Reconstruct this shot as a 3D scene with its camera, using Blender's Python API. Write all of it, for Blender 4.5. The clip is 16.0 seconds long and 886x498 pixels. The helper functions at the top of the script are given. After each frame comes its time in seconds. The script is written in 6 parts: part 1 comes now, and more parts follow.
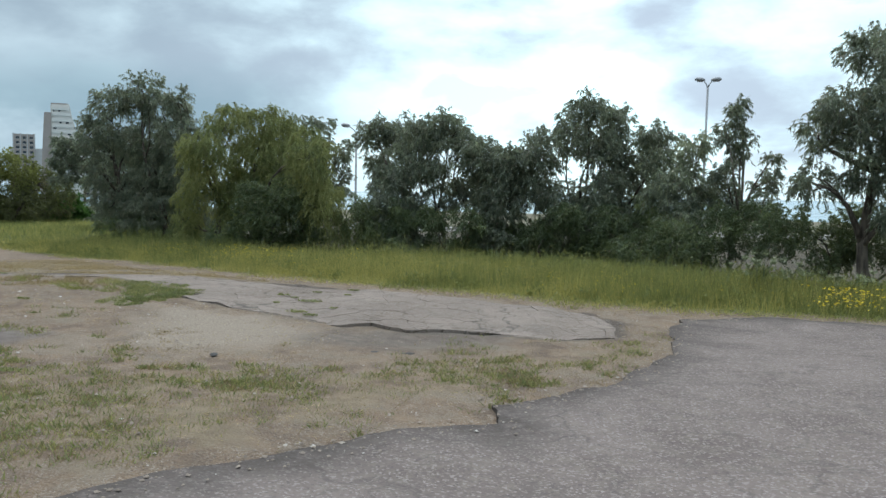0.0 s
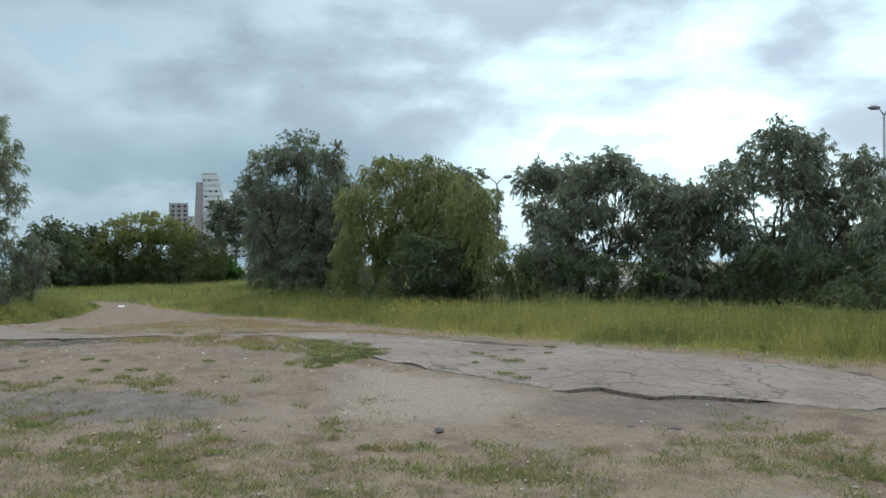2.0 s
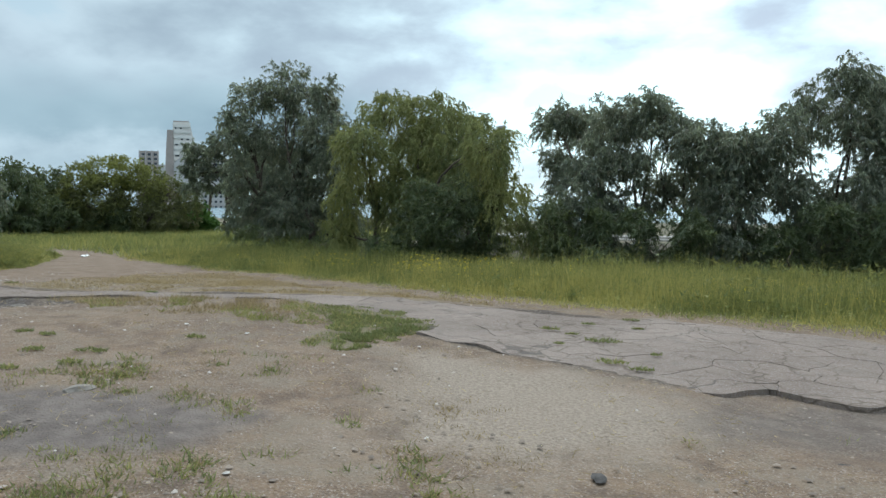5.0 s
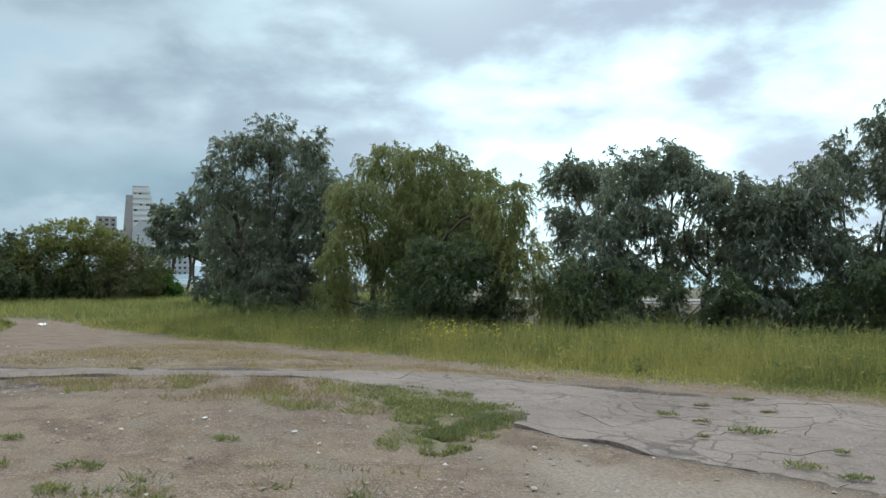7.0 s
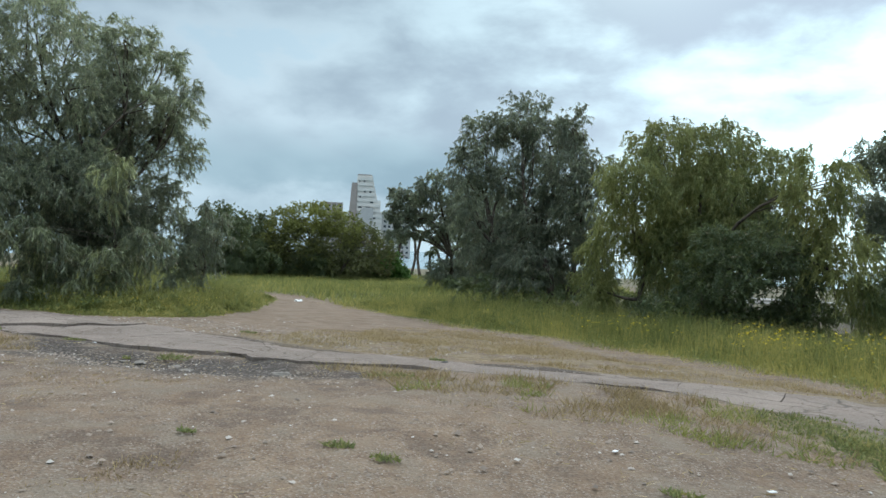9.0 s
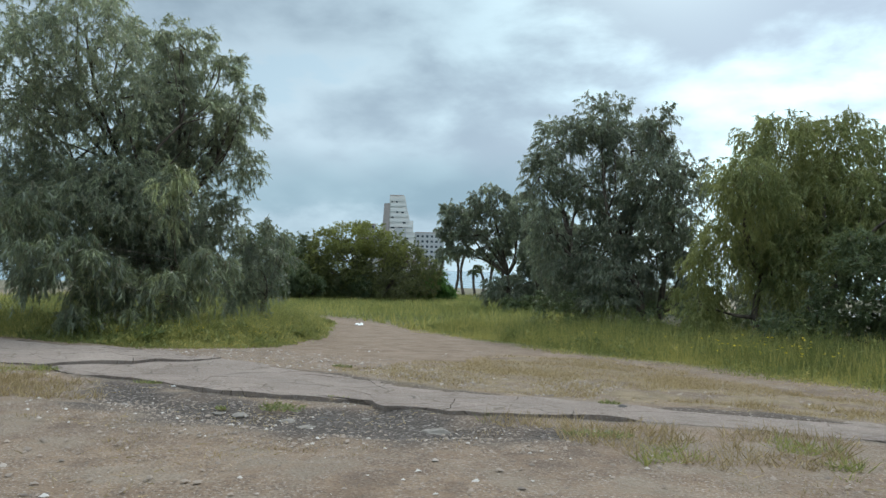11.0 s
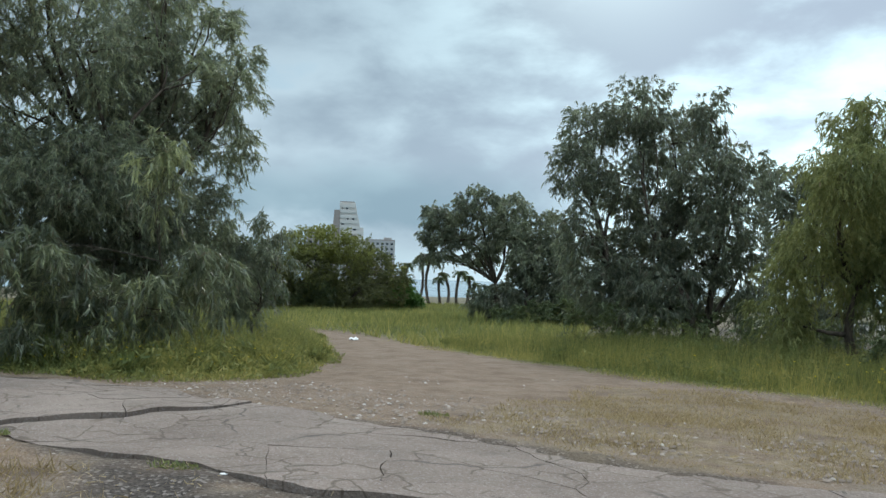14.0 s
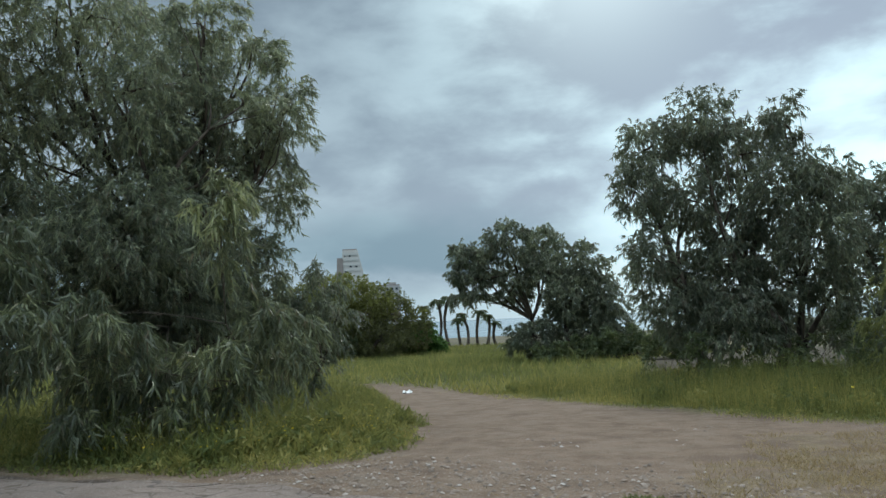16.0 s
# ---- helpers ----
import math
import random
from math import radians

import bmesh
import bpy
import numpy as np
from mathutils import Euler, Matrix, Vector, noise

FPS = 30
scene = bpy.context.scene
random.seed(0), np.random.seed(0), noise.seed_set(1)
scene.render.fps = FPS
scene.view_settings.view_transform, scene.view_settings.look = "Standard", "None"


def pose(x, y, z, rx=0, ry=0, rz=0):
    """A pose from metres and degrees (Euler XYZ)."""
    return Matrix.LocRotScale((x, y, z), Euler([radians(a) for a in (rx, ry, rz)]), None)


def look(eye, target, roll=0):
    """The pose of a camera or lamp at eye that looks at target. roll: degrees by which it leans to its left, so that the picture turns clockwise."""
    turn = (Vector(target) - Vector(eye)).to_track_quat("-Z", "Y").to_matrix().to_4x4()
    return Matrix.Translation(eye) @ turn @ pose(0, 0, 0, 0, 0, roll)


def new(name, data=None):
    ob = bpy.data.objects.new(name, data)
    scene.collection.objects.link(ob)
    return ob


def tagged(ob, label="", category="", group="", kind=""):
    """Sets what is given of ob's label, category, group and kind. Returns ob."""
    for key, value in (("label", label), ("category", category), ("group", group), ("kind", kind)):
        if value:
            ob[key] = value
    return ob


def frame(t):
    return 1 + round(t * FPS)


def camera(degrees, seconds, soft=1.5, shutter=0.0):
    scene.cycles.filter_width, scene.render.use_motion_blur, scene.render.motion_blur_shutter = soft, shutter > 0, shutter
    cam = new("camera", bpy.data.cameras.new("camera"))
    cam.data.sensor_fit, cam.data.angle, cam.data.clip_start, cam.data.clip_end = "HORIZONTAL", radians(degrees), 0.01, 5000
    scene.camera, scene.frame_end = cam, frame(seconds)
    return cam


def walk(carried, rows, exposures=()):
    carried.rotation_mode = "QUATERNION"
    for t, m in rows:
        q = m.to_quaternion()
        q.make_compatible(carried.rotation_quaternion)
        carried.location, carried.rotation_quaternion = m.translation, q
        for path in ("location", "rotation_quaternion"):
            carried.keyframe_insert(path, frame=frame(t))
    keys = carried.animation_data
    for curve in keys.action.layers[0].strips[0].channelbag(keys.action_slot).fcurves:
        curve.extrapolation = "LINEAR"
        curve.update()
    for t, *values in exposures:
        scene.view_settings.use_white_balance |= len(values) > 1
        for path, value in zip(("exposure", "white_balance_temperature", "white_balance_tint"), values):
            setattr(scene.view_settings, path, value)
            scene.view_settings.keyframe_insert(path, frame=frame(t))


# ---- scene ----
cam = camera(60.7, 16.0)
METRES, EYE, TILT, LEAN, TURN = 17.857, 1.5, 0.0, 0.0, 0.0
ROWS = [
    (0.0, 0.0, 0.0, 0.0, 0.09, -4.3, -1.2),
    (0.5, -0.0195, 0.0256, -0.006, 4.0, -4.45, -3.34),
    (1.0, -0.0409, 0.0441, -0.0052, 3.6, -5.52, -3.25),
    (1.5, -0.0578, 0.0634, -0.006, 4.74, -0.13, -0.63),
    (2.0, -0.0751, 0.0869, -0.0096, 9.68, -0.29, 0.78),
    (2.5, -0.087, 0.1103, -0.0095, 5.59, -2.9, -0.34),
    (3.0, -0.0997, 0.1385, -0.0102, 7.12, -3.82, -0.07),
    (3.5, -0.1152, 0.1631, -0.0108, 5.23, -3.09, -2.79),
    (4.0, -0.1309, 0.1899, -0.0147, 7.47, -3.84, -1.48),
    (6.5, -0.2206, 0.3156, -0.0258, 6.54, -1.25, 0.73),
    (7.0, -0.2432, 0.3419, -0.0287, 4.82, 1.33, -0.36),
    (7.5, -0.2658, 0.3657, -0.0318, 11.52, 0.48, -0.38),
    (8.0, -0.2927, 0.3847, -0.0335, 16.04, -0.59, -2.1),
    (8.5, -0.3168, 0.4049, -0.0366, 18.1, -1.17, -2.93),
    (9.0, -0.3453, 0.4213, -0.0351, 20.42, 0.22, -2.62),
    (9.5, -0.3704, 0.4371, -0.036, 22.17, 1.84, -1.98),
    (12.0, -0.4987, 0.5395, -0.0424, 23.0, 0.32, -1.09),
    (12.5, -0.522, 0.5619, -0.0433, 23.85, -0.76, -1.62),
    (13.0, -0.5487, 0.5848, -0.0447, 18.59, 1.49, -0.39),
    (13.5, -0.5751, 0.6025, -0.0442, 20.69, 2.52, -0.97),
    (14.0, -0.6058, 0.6194, -0.0445, 18.88, 2.29, -1.75),
    (14.5, -0.6337, 0.6369, -0.0429, 20.57, 4.98, -1.16),
    (15.0, -0.664, 0.6526, -0.0417, 18.75, 7.56, -1.7),
    (15.5, -0.6862, 0.6651, -0.0428, 18.18, 9.06, 0.62),
    (16.0, -0.7051, 0.6776, -0.0412, 19.31, 5.38, 2.55),
]
EXPOSURES = [(0.0, 0.05), (1.5, 0.05), (2.0, -0.03), (2.5, 0.05), (4.0, 0.08), (6.5, 0.1), (7.5, -0.04), (8.5, 0.1), (9.0, 0.12), (12.5, 0.12), (14.5, -0.1), (16.0, -0.3)]
walk(cam, [(t, pose(0, 0, EYE, TILT, LEAN, TURN) @ pose(METRES * x, METRES * y, METRES * z, 90 + pitch, roll, yaw)) for t, x, y, z, yaw, pitch, roll in ROWS], EXPOSURES)

# ---- world, sun, exposure ----
SUN_AZ, SUN_EL = radians(5), radians(42)
SUN_DIR = Vector((-math.sin(SUN_AZ) * math.cos(SUN_EL), math.cos(SUN_AZ) * math.cos(SUN_EL), math.sin(SUN_EL)))

VEIL_DIR = Vector((0.20, 0.94, 0.28)).normalized()  # where the cloud is thinnest
DISC_DIR = Vector((-0.10, 0.88, 0.455)).normalized()  # where the sun stands behind it


class Nodes:
    """Short-hand for building a node tree."""

    def __init__(self, tree):
        self.t = tree
        tree.nodes.clear()

    def n(self, kind, props=None, **ins):
        nd = self.t.nodes.new(kind)
        for k, v in (props or {}).items():
            setattr(nd, k, v)
        for k, v in ins.items():
            key = int(k[1:]) if k[0] == "i" and k[1:].isdigit() else k.replace("_", " ")
            self.put(nd.inputs[key], v)
        return nd

    def put(self, sock, v):
        if isinstance(v, bpy.types.NodeSocket):
            self.t.links.new(v, sock)
        elif isinstance(v, (tuple, list)) and len(v) == 3 and sock.type == "RGBA":
            sock.default_value = (*v, 1)
        else:
            sock.default_value = v

    def math(self, op, a, b=0.0, c=0.0):
        return self.n("ShaderNodeMath", {"operation": op}, i0=a, i1=b, i2=c).outputs[0]

    def mix(self, f, a, b, mode="MIX"):
        nd = self.n("ShaderNodeMix", {"data_type": "RGBA", "blend_type": mode})
        self.put(nd.inputs[0], f)
        self.put(nd.inputs[6], a)
        self.put(nd.inputs[7], b)
        return nd.outputs[2]

    def span(self, v, a, b, lo=0.0, hi=1.0, smooth=True):
        return self.n("ShaderNodeMapRange", {"interpolation_type": "SMOOTHSTEP" if smooth else "LINEAR"}, i0=v, i1=a, i2=b, i3=lo, i4=hi).outputs[0]

    def noise(self, vec, scale, detail=4.0, rough=0.55, dist=0.0):
        return self.n("ShaderNodeTexNoise", None, Vector=vec, Scale=scale, Detail=detail, Roughness=rough, Distortion=dist).outputs[0]


def make_world():
    w = bpy.data.worlds.new("sky")
    w.use_nodes = True
    scene.world = w
    k = Nodes(w.node_tree)
    sky = k.n("ShaderNodeTexSky", {"sky_type": "NISHITA", "sun_disc": False, "sun_elevation": SUN_EL, "sun_rotation": -SUN_AZ})
    blue = k.mix(1.0, sky.outputs[0], (0.10, 0.10, 0.10), "MULTIPLY")
    d = k.n("ShaderNodeTexCoord").outputs["Generated"]
    s = k.n("ShaderNodeSeparateXYZ", None, i0=d)
    squash = k.n("ShaderNodeVectorMath", {"operation": "MULTIPLY"}, i0=d, i1=(1.0, 1.0, 2.2)).outputs[0]
    big = k.noise(squash, 2.4, 3.0, 0.5, 0.1)
    fine = k.noise(squash, 6.0, 7.0, 0.56, 0.12)
    body = k.math("ADD", k.math("MULTIPLY", big, 0.66), k.math("MULTIPLY", fine, 0.34))
    # nearness to the thinnest cloud and to the veiled sun
    dot = k.n("ShaderNodeVectorMath", {"operation": "DOT_PRODUCT"}, i0=d, i1=tuple(VEIL_DIR)).outputs["Value"]
    haze = k.math("POWER", k.math("MAXIMUM", dot, 0.0), 9.0)
    dot2 = k.n("ShaderNodeVectorMath", {"operation": "DOT_PRODUCT"}, i0=d, i1=tuple(DISC_DIR)).outputs["Value"]
    glow = k.math("POWER", k.math("MAXIMUM", dot2, 0.0), 110.0)
    thick = k.span(body, 0.41, 0.58)
    grey = k.mix(haze, (0.275, 0.375, 0.465), (0.47, 0.585, 0.72))
    white = k.mix(haze, (0.43, 0.56, 0.66), (0.99, 1.36, 1.48))
    cloud = k.mix(1.0, k.mix(thick, white, grey), k.mix(k.span(s.outputs[2], 0.10, 0.36), (1.30, 1.27, 1.24), (1.0, 1.0, 1.0)), "MULTIPLY")
    # breaks in the cloud
    gap = k.span(body, 0.395, 0.43, 1.0, 0.0)
    col = k.mix(k.math("MULTIPLY", gap, 0.6), cloud, k.mix(0.55, blue, k.mix(haze, (0.40, 0.62, 0.70), (0.70, 1.12, 1.2))))
    # a clear teal streak over a pale strip above the horizon
    lift = k.math("ADD", s.outputs[2], k.math("MULTIPLY", k.math("SUBTRACT", fine, 0.5), 0.10))
    streak = k.math("MULTIPLY", k.span(lift, 0.045, 0.085), k.span(lift, 0.10, 0.17, 1.0, 0.0))
    col = k.mix(k.math("MULTIPLY", streak, k.span(haze, 0.2, 0.6, 0.6, 0.0)), col, (0.23, 0.385, 0.475))
    low = k.span(lift, 0.02, 0.08, 1.0, 0.0)
    col = k.mix(k.math("MULTIPLY", low, 0.7), col, k.mix(haze, (0.45, 0.62, 0.71), (1.35, 1.66, 1.72)))
    col = k.mix(k.math("MULTIPLY", glow, k.span(body, 0.40, 0.58, 1.0, 0.45)), col, (1.6, 1.95, 2.0))
    # an overcast sky is brightest overhead
    col = k.mix(k.span(s.outputs[2], 0.42, 0.95), col, (1.75, 2.02, 2.25))
    bg = k.n("ShaderNodeBackground", None, Color=col, Strength=1.0)
    k.n("ShaderNodeOutputWorld", None, Surface=bg.outputs[0])


make_world()
sun = new("sun", bpy.data.lights.new("sun", "SUN"))
sun.data.energy, sun.data.angle, sun.data.color = 1.3, radians(14), (1.0, 0.99, 0.97)
sun.matrix_world = look(SUN_DIR * 50, (0, 0, 0))

# ---- materials ----
def material(name):
    m = bpy.data.materials.new(name)
    m.use_nodes = True
    return m, Nodes(m.node_tree)


def finish(k, color, rough=0.8, bump=None, strength=0.3, dist=0.02, metal=0.0, spec=0.3):
    b = k.n("ShaderNodeBsdfPrincipled", None, Roughness=rough, Metallic=metal)
    b.inputs["Specular IOR Level"].default_value = spec
    k.put(b.inputs["Base Color"], color)
    if bump is not None:
        k.put(b.inputs["Normal"], k.n("ShaderNodeBump", None, Strength=strength, Distance=dist, Height=bump).outputs[0])
    k.n("ShaderNodeOutputMaterial", None, Surface=b.outputs[0])


def where(k):
    return k.n("ShaderNodeNewGeometry").outputs["Position"]


def plain(name, color, rough=0.7, vary=0.25, scale=3.0, metal=0.0):
    m, k = material(name)
    p = where(k)
    a = k.math("ADD", k.math("MULTIPLY", k.noise(p, scale), 0.6), k.math("MULTIPLY", k.noise(p, scale * 9), 0.4))
    dark = tuple(c * (1 - vary) for c in color)
    light = tuple(min(1, c * (1 + vary)) for c in color)
    finish(k, k.mix(k.span(a, 0.3, 0.7), dark, light), rough, a, 0.2, 0.01, metal)
    return m


def ground_material():
    m, k = material("ground")
    p = where(k)

    def zone(name):
        return k.n("ShaderNodeAttribute", {"attribute_name": name}).outputs["Fac"]

    n1, n2, n3 = k.noise(p, 0.7, 5), k.noise(p, 5.0, 5), k.noise(p, 38.0, 3)
    vor = k.n("ShaderNodeTexVoronoi", {"feature": "F1"}, Vector=p, Scale=48.0)
    pebble = k.n("ShaderNodeSeparateColor", None, i0=vor.outputs["Color"]).outputs[0]
    vor2 = k.n("ShaderNodeTexVoronoi", {"feature": "F1"}, Vector=p, Scale=95.0)
    chip = k.n("ShaderNodeSeparateColor", None, i0=vor2.outputs["Color"]).outputs[1]
    sand = k.mix(k.span(n2, 0.3, 0.7), (0.173, 0.121, 0.082), (0.247, 0.180, 0.124))
    sand = k.mix(k.span(n1, 0.42, 0.62, 0.0, 0.6), sand, (0.144, 0.106, 0.078))
    sand = k.mix(k.span(pebble, 0.75, 0.95, 0.0, 0.35), sand, (0.270, 0.235, 0.198))
    sand = k.mix(k.span(pebble, 0.02, 0.25, 0.35, 0.0), sand, (0.083, 0.073, 0.067))
    sand = k.mix(k.span(chip, 0.78, 0.98, 0.0, 0.65), sand, (0.349, 0.308, 0.265))
    sand = k.mix(k.span(chip, 0.0, 0.3, 0.45, 0.0), sand, (0.071, 0.058, 0.047))
    n4 = k.noise(p, 1.9, 4)
    sand = k.mix(k.span(n4, 0.48, 0.66, 0.0, 0.6), sand, (0.224, 0.188, 0.146))
    sand = k.mix(k.span(n4, 0.34, 0.46, 0.55, 0.0), sand, (0.104, 0.077, 0.059))
    n5 = k.noise(p, 130.0, 2.0, 0.6)
    sand = k.mix(k.span(n5, 0.30, 0.48, 0.55, 0.0), sand, (0.105, 0.080, 0.062))
    sand = k.mix(k.span(k.noise(p, 3.1, 5, 0.6), 0.5, 0.66, 0.0, 0.45), sand, (0.205, 0.142, 0.094))
    pale = k.mix(k.span(n3, 0.3, 0.7), (0.217, 0.176, 0.137), (0.311, 0.258, 0.204))
    col = k.mix(zone("pale"), sand, pale)
    dirt = k.mix(k.span(n2, 0.3, 0.7), (0.165, 0.119, 0.083), (0.232, 0.170, 0.123))
    dirt = k.mix(k.span(chip, 0.8, 0.98, 0.0, 0.5), dirt, (0.26, 0.22, 0.18))
    dirt = k.mix(k.span(pebble, 0.86, 0.97, 0.0, 0.5), dirt, (0.277, 0.244, 0.205))
    dirt = k.mix(k.span(n4, 0.48, 0.64, 0.0, 0.55), dirt, (0.245, 0.195, 0.150))
    dirt = k.mix(k.span(n4, 0.34, 0.46, 0.5, 0.0), dirt, (0.13, 0.092, 0.066))
    col = k.mix(zone("dirt"), col, dirt)
    tar = k.mix(k.span(n3, 0.35, 0.65), (0.046, 0.039, 0.034), (0.098, 0.083, 0.071))
    tar = k.mix(k.span(pebble, 0.82, 0.95, 0.0, 0.7), tar, (0.27, 0.24, 0.215))
    col = k.mix(zone("tar"), col, tar)
    old = k.mix(k.span(n2, 0.3, 0.7), (0.115, 0.096, 0.084), (0.180, 0.152, 0.133))
    col = k.mix(zone("old"), col, old)
    dry = k.mix(k.span(n2, 0.35, 0.65), (0.165, 0.128, 0.082), (0.232, 0.183, 0.120))
    col = k.mix(k.math("MULTIPLY", zone("dry"), k.span(n4, 0.40, 0.55, 0.1, 1.0)), col, dry)
    soil = k.mix(k.span(n2, 0.3, 0.7), (0.075, 0.085, 0.032), (0.14, 0.145, 0.055))
    col = k.mix(zone("green"), col, soil)
    far = k.mix(k.span(n1, 0.3, 0.7), (0.10, 0.10, 0.06), (0.19, 0.165, 0.12))
    col = k.mix(zone("far"), col, far)
    # brown leaf litter, darkened to hold the shade under the trees
    litter = k.mix(k.span(n2, 0.3, 0.7), (0.055, 0.048, 0.036), (0.115, 0.098, 0.070))
    col = k.mix(zone("litter"), col, litter)
    h = k.math("ADD", k.math("MULTIPLY", n3, 0.5), k.math("MULTIPLY", vor.outputs["Distance"], 0.6))
    finish(k, col, 0.95, h, 0.8, 0.025, 0.0, 0.15)
    return m


def asphalt_material(name, a, b, grain=85.0, dusty=0.5, cracks=0.7):
    m, k = material(name)
    p = where(k)
    rnd = k.n("ShaderNodeObjectInfo").outputs["Random"]
    n1, n2 = k.noise(p, 0.9, 5), k.noise(p, 7.0, 5)
    vor = k.n("ShaderNodeTexVoronoi", {"feature": "F1"}, Vector=p, Scale=grain)
    grit = k.n("ShaderNodeSeparateColor", None, i0=vor.outputs["Color"]).outputs[0]
    col = k.mix(k.span(n1, 0.3, 0.7), a, b)
    col = k.mix(k.span(n2, 0.45, 0.7, 0.0, dusty), col, (0.231, 0.199, 0.164))
    col = k.mix(k.span(grit, 0.72, 1.0, 0.0, 0.65), col, (0.32, 0.285, 0.262))
    col = k.mix(k.span(grit, 0.0, 0.2, 0.35, 0.0), col, (0.07, 0.065, 0.065))
    col = k.mix(1.0, col, k.n("ShaderNodeCombineColor", None, i0=k.span(rnd, 0, 1, 0.92, 1.06, False), i1=k.span(rnd, 0, 1, 0.92, 1.06, False), i2=k.span(rnd, 0, 1, 0.92, 1.06, False)).outputs[0], "MULTIPLY")
    # hairline cracks
    warp = k.n("ShaderNodeVectorMath", {"operation": "ADD"}, i0=p, i1=k.n("ShaderNodeVectorMath", {"operation": "SCALE"}, i0=k.n("ShaderNodeTexNoise", None, Vector=p, Scale=2.2).outputs["Color"], Scale=0.5).outputs[0]).outputs[0]
    crack = k.n("ShaderNodeTexVoronoi", {"feature": "DISTANCE_TO_EDGE"}, Vector=warp, Scale=0.62).outputs["Distance"]
    line = k.math("MULTIPLY", k.span(crack, 0.004, 0.012, 1.0, 0.0), k.span(n1, 0.44, 0.52))
    col = k.mix(k.math("MULTIPLY", line, 0.15 + 0.6 * cracks), col, (0.06, 0.055, 0.05))
    fine = k.n("ShaderNodeTexVoronoi", {"feature": "DISTANCE_TO_EDGE"}, Vector=warp, Scale=2.6).outputs["Distance"]
    web = k.math("MULTIPLY", k.span(fine, 0.010, 0.034, 1.0, 0.0), k.span(k.noise(p, 1.3, 3), 0.43, 0.53))
    col = k.mix(k.math("MULTIPLY", web, cracks), col, (0.105, 0.084, 0.064))
    worn = k.n("ShaderNodeAttribute", {"attribute_name": "worn"}).outputs["Fac"]
    col = k.mix(k.math("MULTIPLY", worn, k.span(n2, 0.3, 0.55, 0.35, 0.8)), col, (0.065, 0.056, 0.05))
    stain = k.span(k.noise(p, 2.4, 6, 0.65), 0.52, 0.72, 0.0, 0.4)
    col = k.mix(stain, col, (0.085, 0.075, 0.068))
    h = k.math("SUBTRACT", k.math("ADD", k.math("MULTIPLY", vor.outputs["Distance"], 0.8), k.math("MULTIPLY", n2, 1.5)), k.math("ADD", line, web))
    finish(k, col, 0.95, h, 0.45, 0.012, 0.0, 0.12)
    return m


def leaf_material(name, dark, mid, bright, translucent=0.35, rough=0.45, gloss=0.35, vary=0.45, browned=0.0):
    """Leaves: colour by the branch's tint and by chance from leaf to leaf."""
    m, k = material(name)
    tint = k.n("ShaderNodeAttribute", {"attribute_name": "tint"}).outputs["Fac"]
    isl = k.n("ShaderNodeNewGeometry").outputs["Random Per Island"]
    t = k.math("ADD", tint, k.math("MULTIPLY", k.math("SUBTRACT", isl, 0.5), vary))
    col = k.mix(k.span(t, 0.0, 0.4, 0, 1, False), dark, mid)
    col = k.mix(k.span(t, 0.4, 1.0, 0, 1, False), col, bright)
    old = k.span(k.math("FRACT", k.math("MULTIPLY", isl, 37.0)), 1.0 - browned, 1.0, 0.0, 0.75, False) if browned else 0.0
    col = k.mix(old, col, (0.20, 0.125, 0.085))
    b = k.n("ShaderNodeBsdfPrincipled", None, Roughness=rough)
    b.inputs["Specular IOR Level"].default_value = gloss
    k.put(b.inputs["Base Color"], col)
    tr = k.n("ShaderNodeBsdfTranslucent", None, Color=k.mix(0.5, col, bright))
    mx = k.n("ShaderNodeMixShader", None, i0=translucent, i1=b.outputs[0], i2=tr.outputs[0])
    k.n("ShaderNodeOutputMaterial", None, Surface=mx.outputs[0])
    return m


def bark_material(name, a, b):
    m, k = material(name)
    p = where(k)
    s = k.n("ShaderNodeVectorMath", {"operation": "MULTIPLY"}, i0=p, i1=(1.0, 1.0, 0.25)).outputs[0]
    n = k.noise(s, 14.0, 6)
    finish(k, k.mix(k.span(n, 0.35, 0.65), a, b), 0.9, n, 0.6, 0.02)
    return m


M_GROUND = ground_material()
M_ASPHALT = asphalt_material("asphalt", (0.188, 0.150, 0.126), (0.250, 0.204, 0.172))
M_LOT = asphalt_material("lot_asphalt", (0.134, 0.108, 0.098), (0.186, 0.152, 0.138), 60.0, 0.3, 0.15)
# Wide leaf-to-leaf spread stands in for glossy highlights and shaded leaves.
M_EUC = leaf_material("eucalyptus_leaves", (0.084, 0.112, 0.082), (0.192, 0.227, 0.154), (0.433, 0.480, 0.281), 0.38, 0.36, 0.62, 1.0, 0.2)
M_YOUNG = leaf_material("young_leaves", (0.084, 0.112, 0.073), (0.196, 0.230, 0.129), (0.448, 0.482, 0.224), 0.36, 0.36, 0.7, 0.85, 0.14)
M_WILLOW = leaf_material("yellowish_leaves", (0.068, 0.099, 0.046), (0.163, 0.202, 0.081), (0.319, 0.330, 0.121), 0.42, 0.55, 0.3, 0.6, 0.06)
# The dark tone is lifted to put distance haze into the leaf colour.
M_ACACIA = leaf_material("acacia_leaves", (0.086, 0.090, 0.056), (0.142, 0.158, 0.070), (0.285, 0.300, 0.085), 0.35, 0.6, 0.25, 0.35)
M_BROWN = leaf_material("browned_leaves", (0.060, 0.050, 0.042), (0.130, 0.108, 0.080), (0.215, 0.185, 0.110), 0.3, 0.7, 0.2)
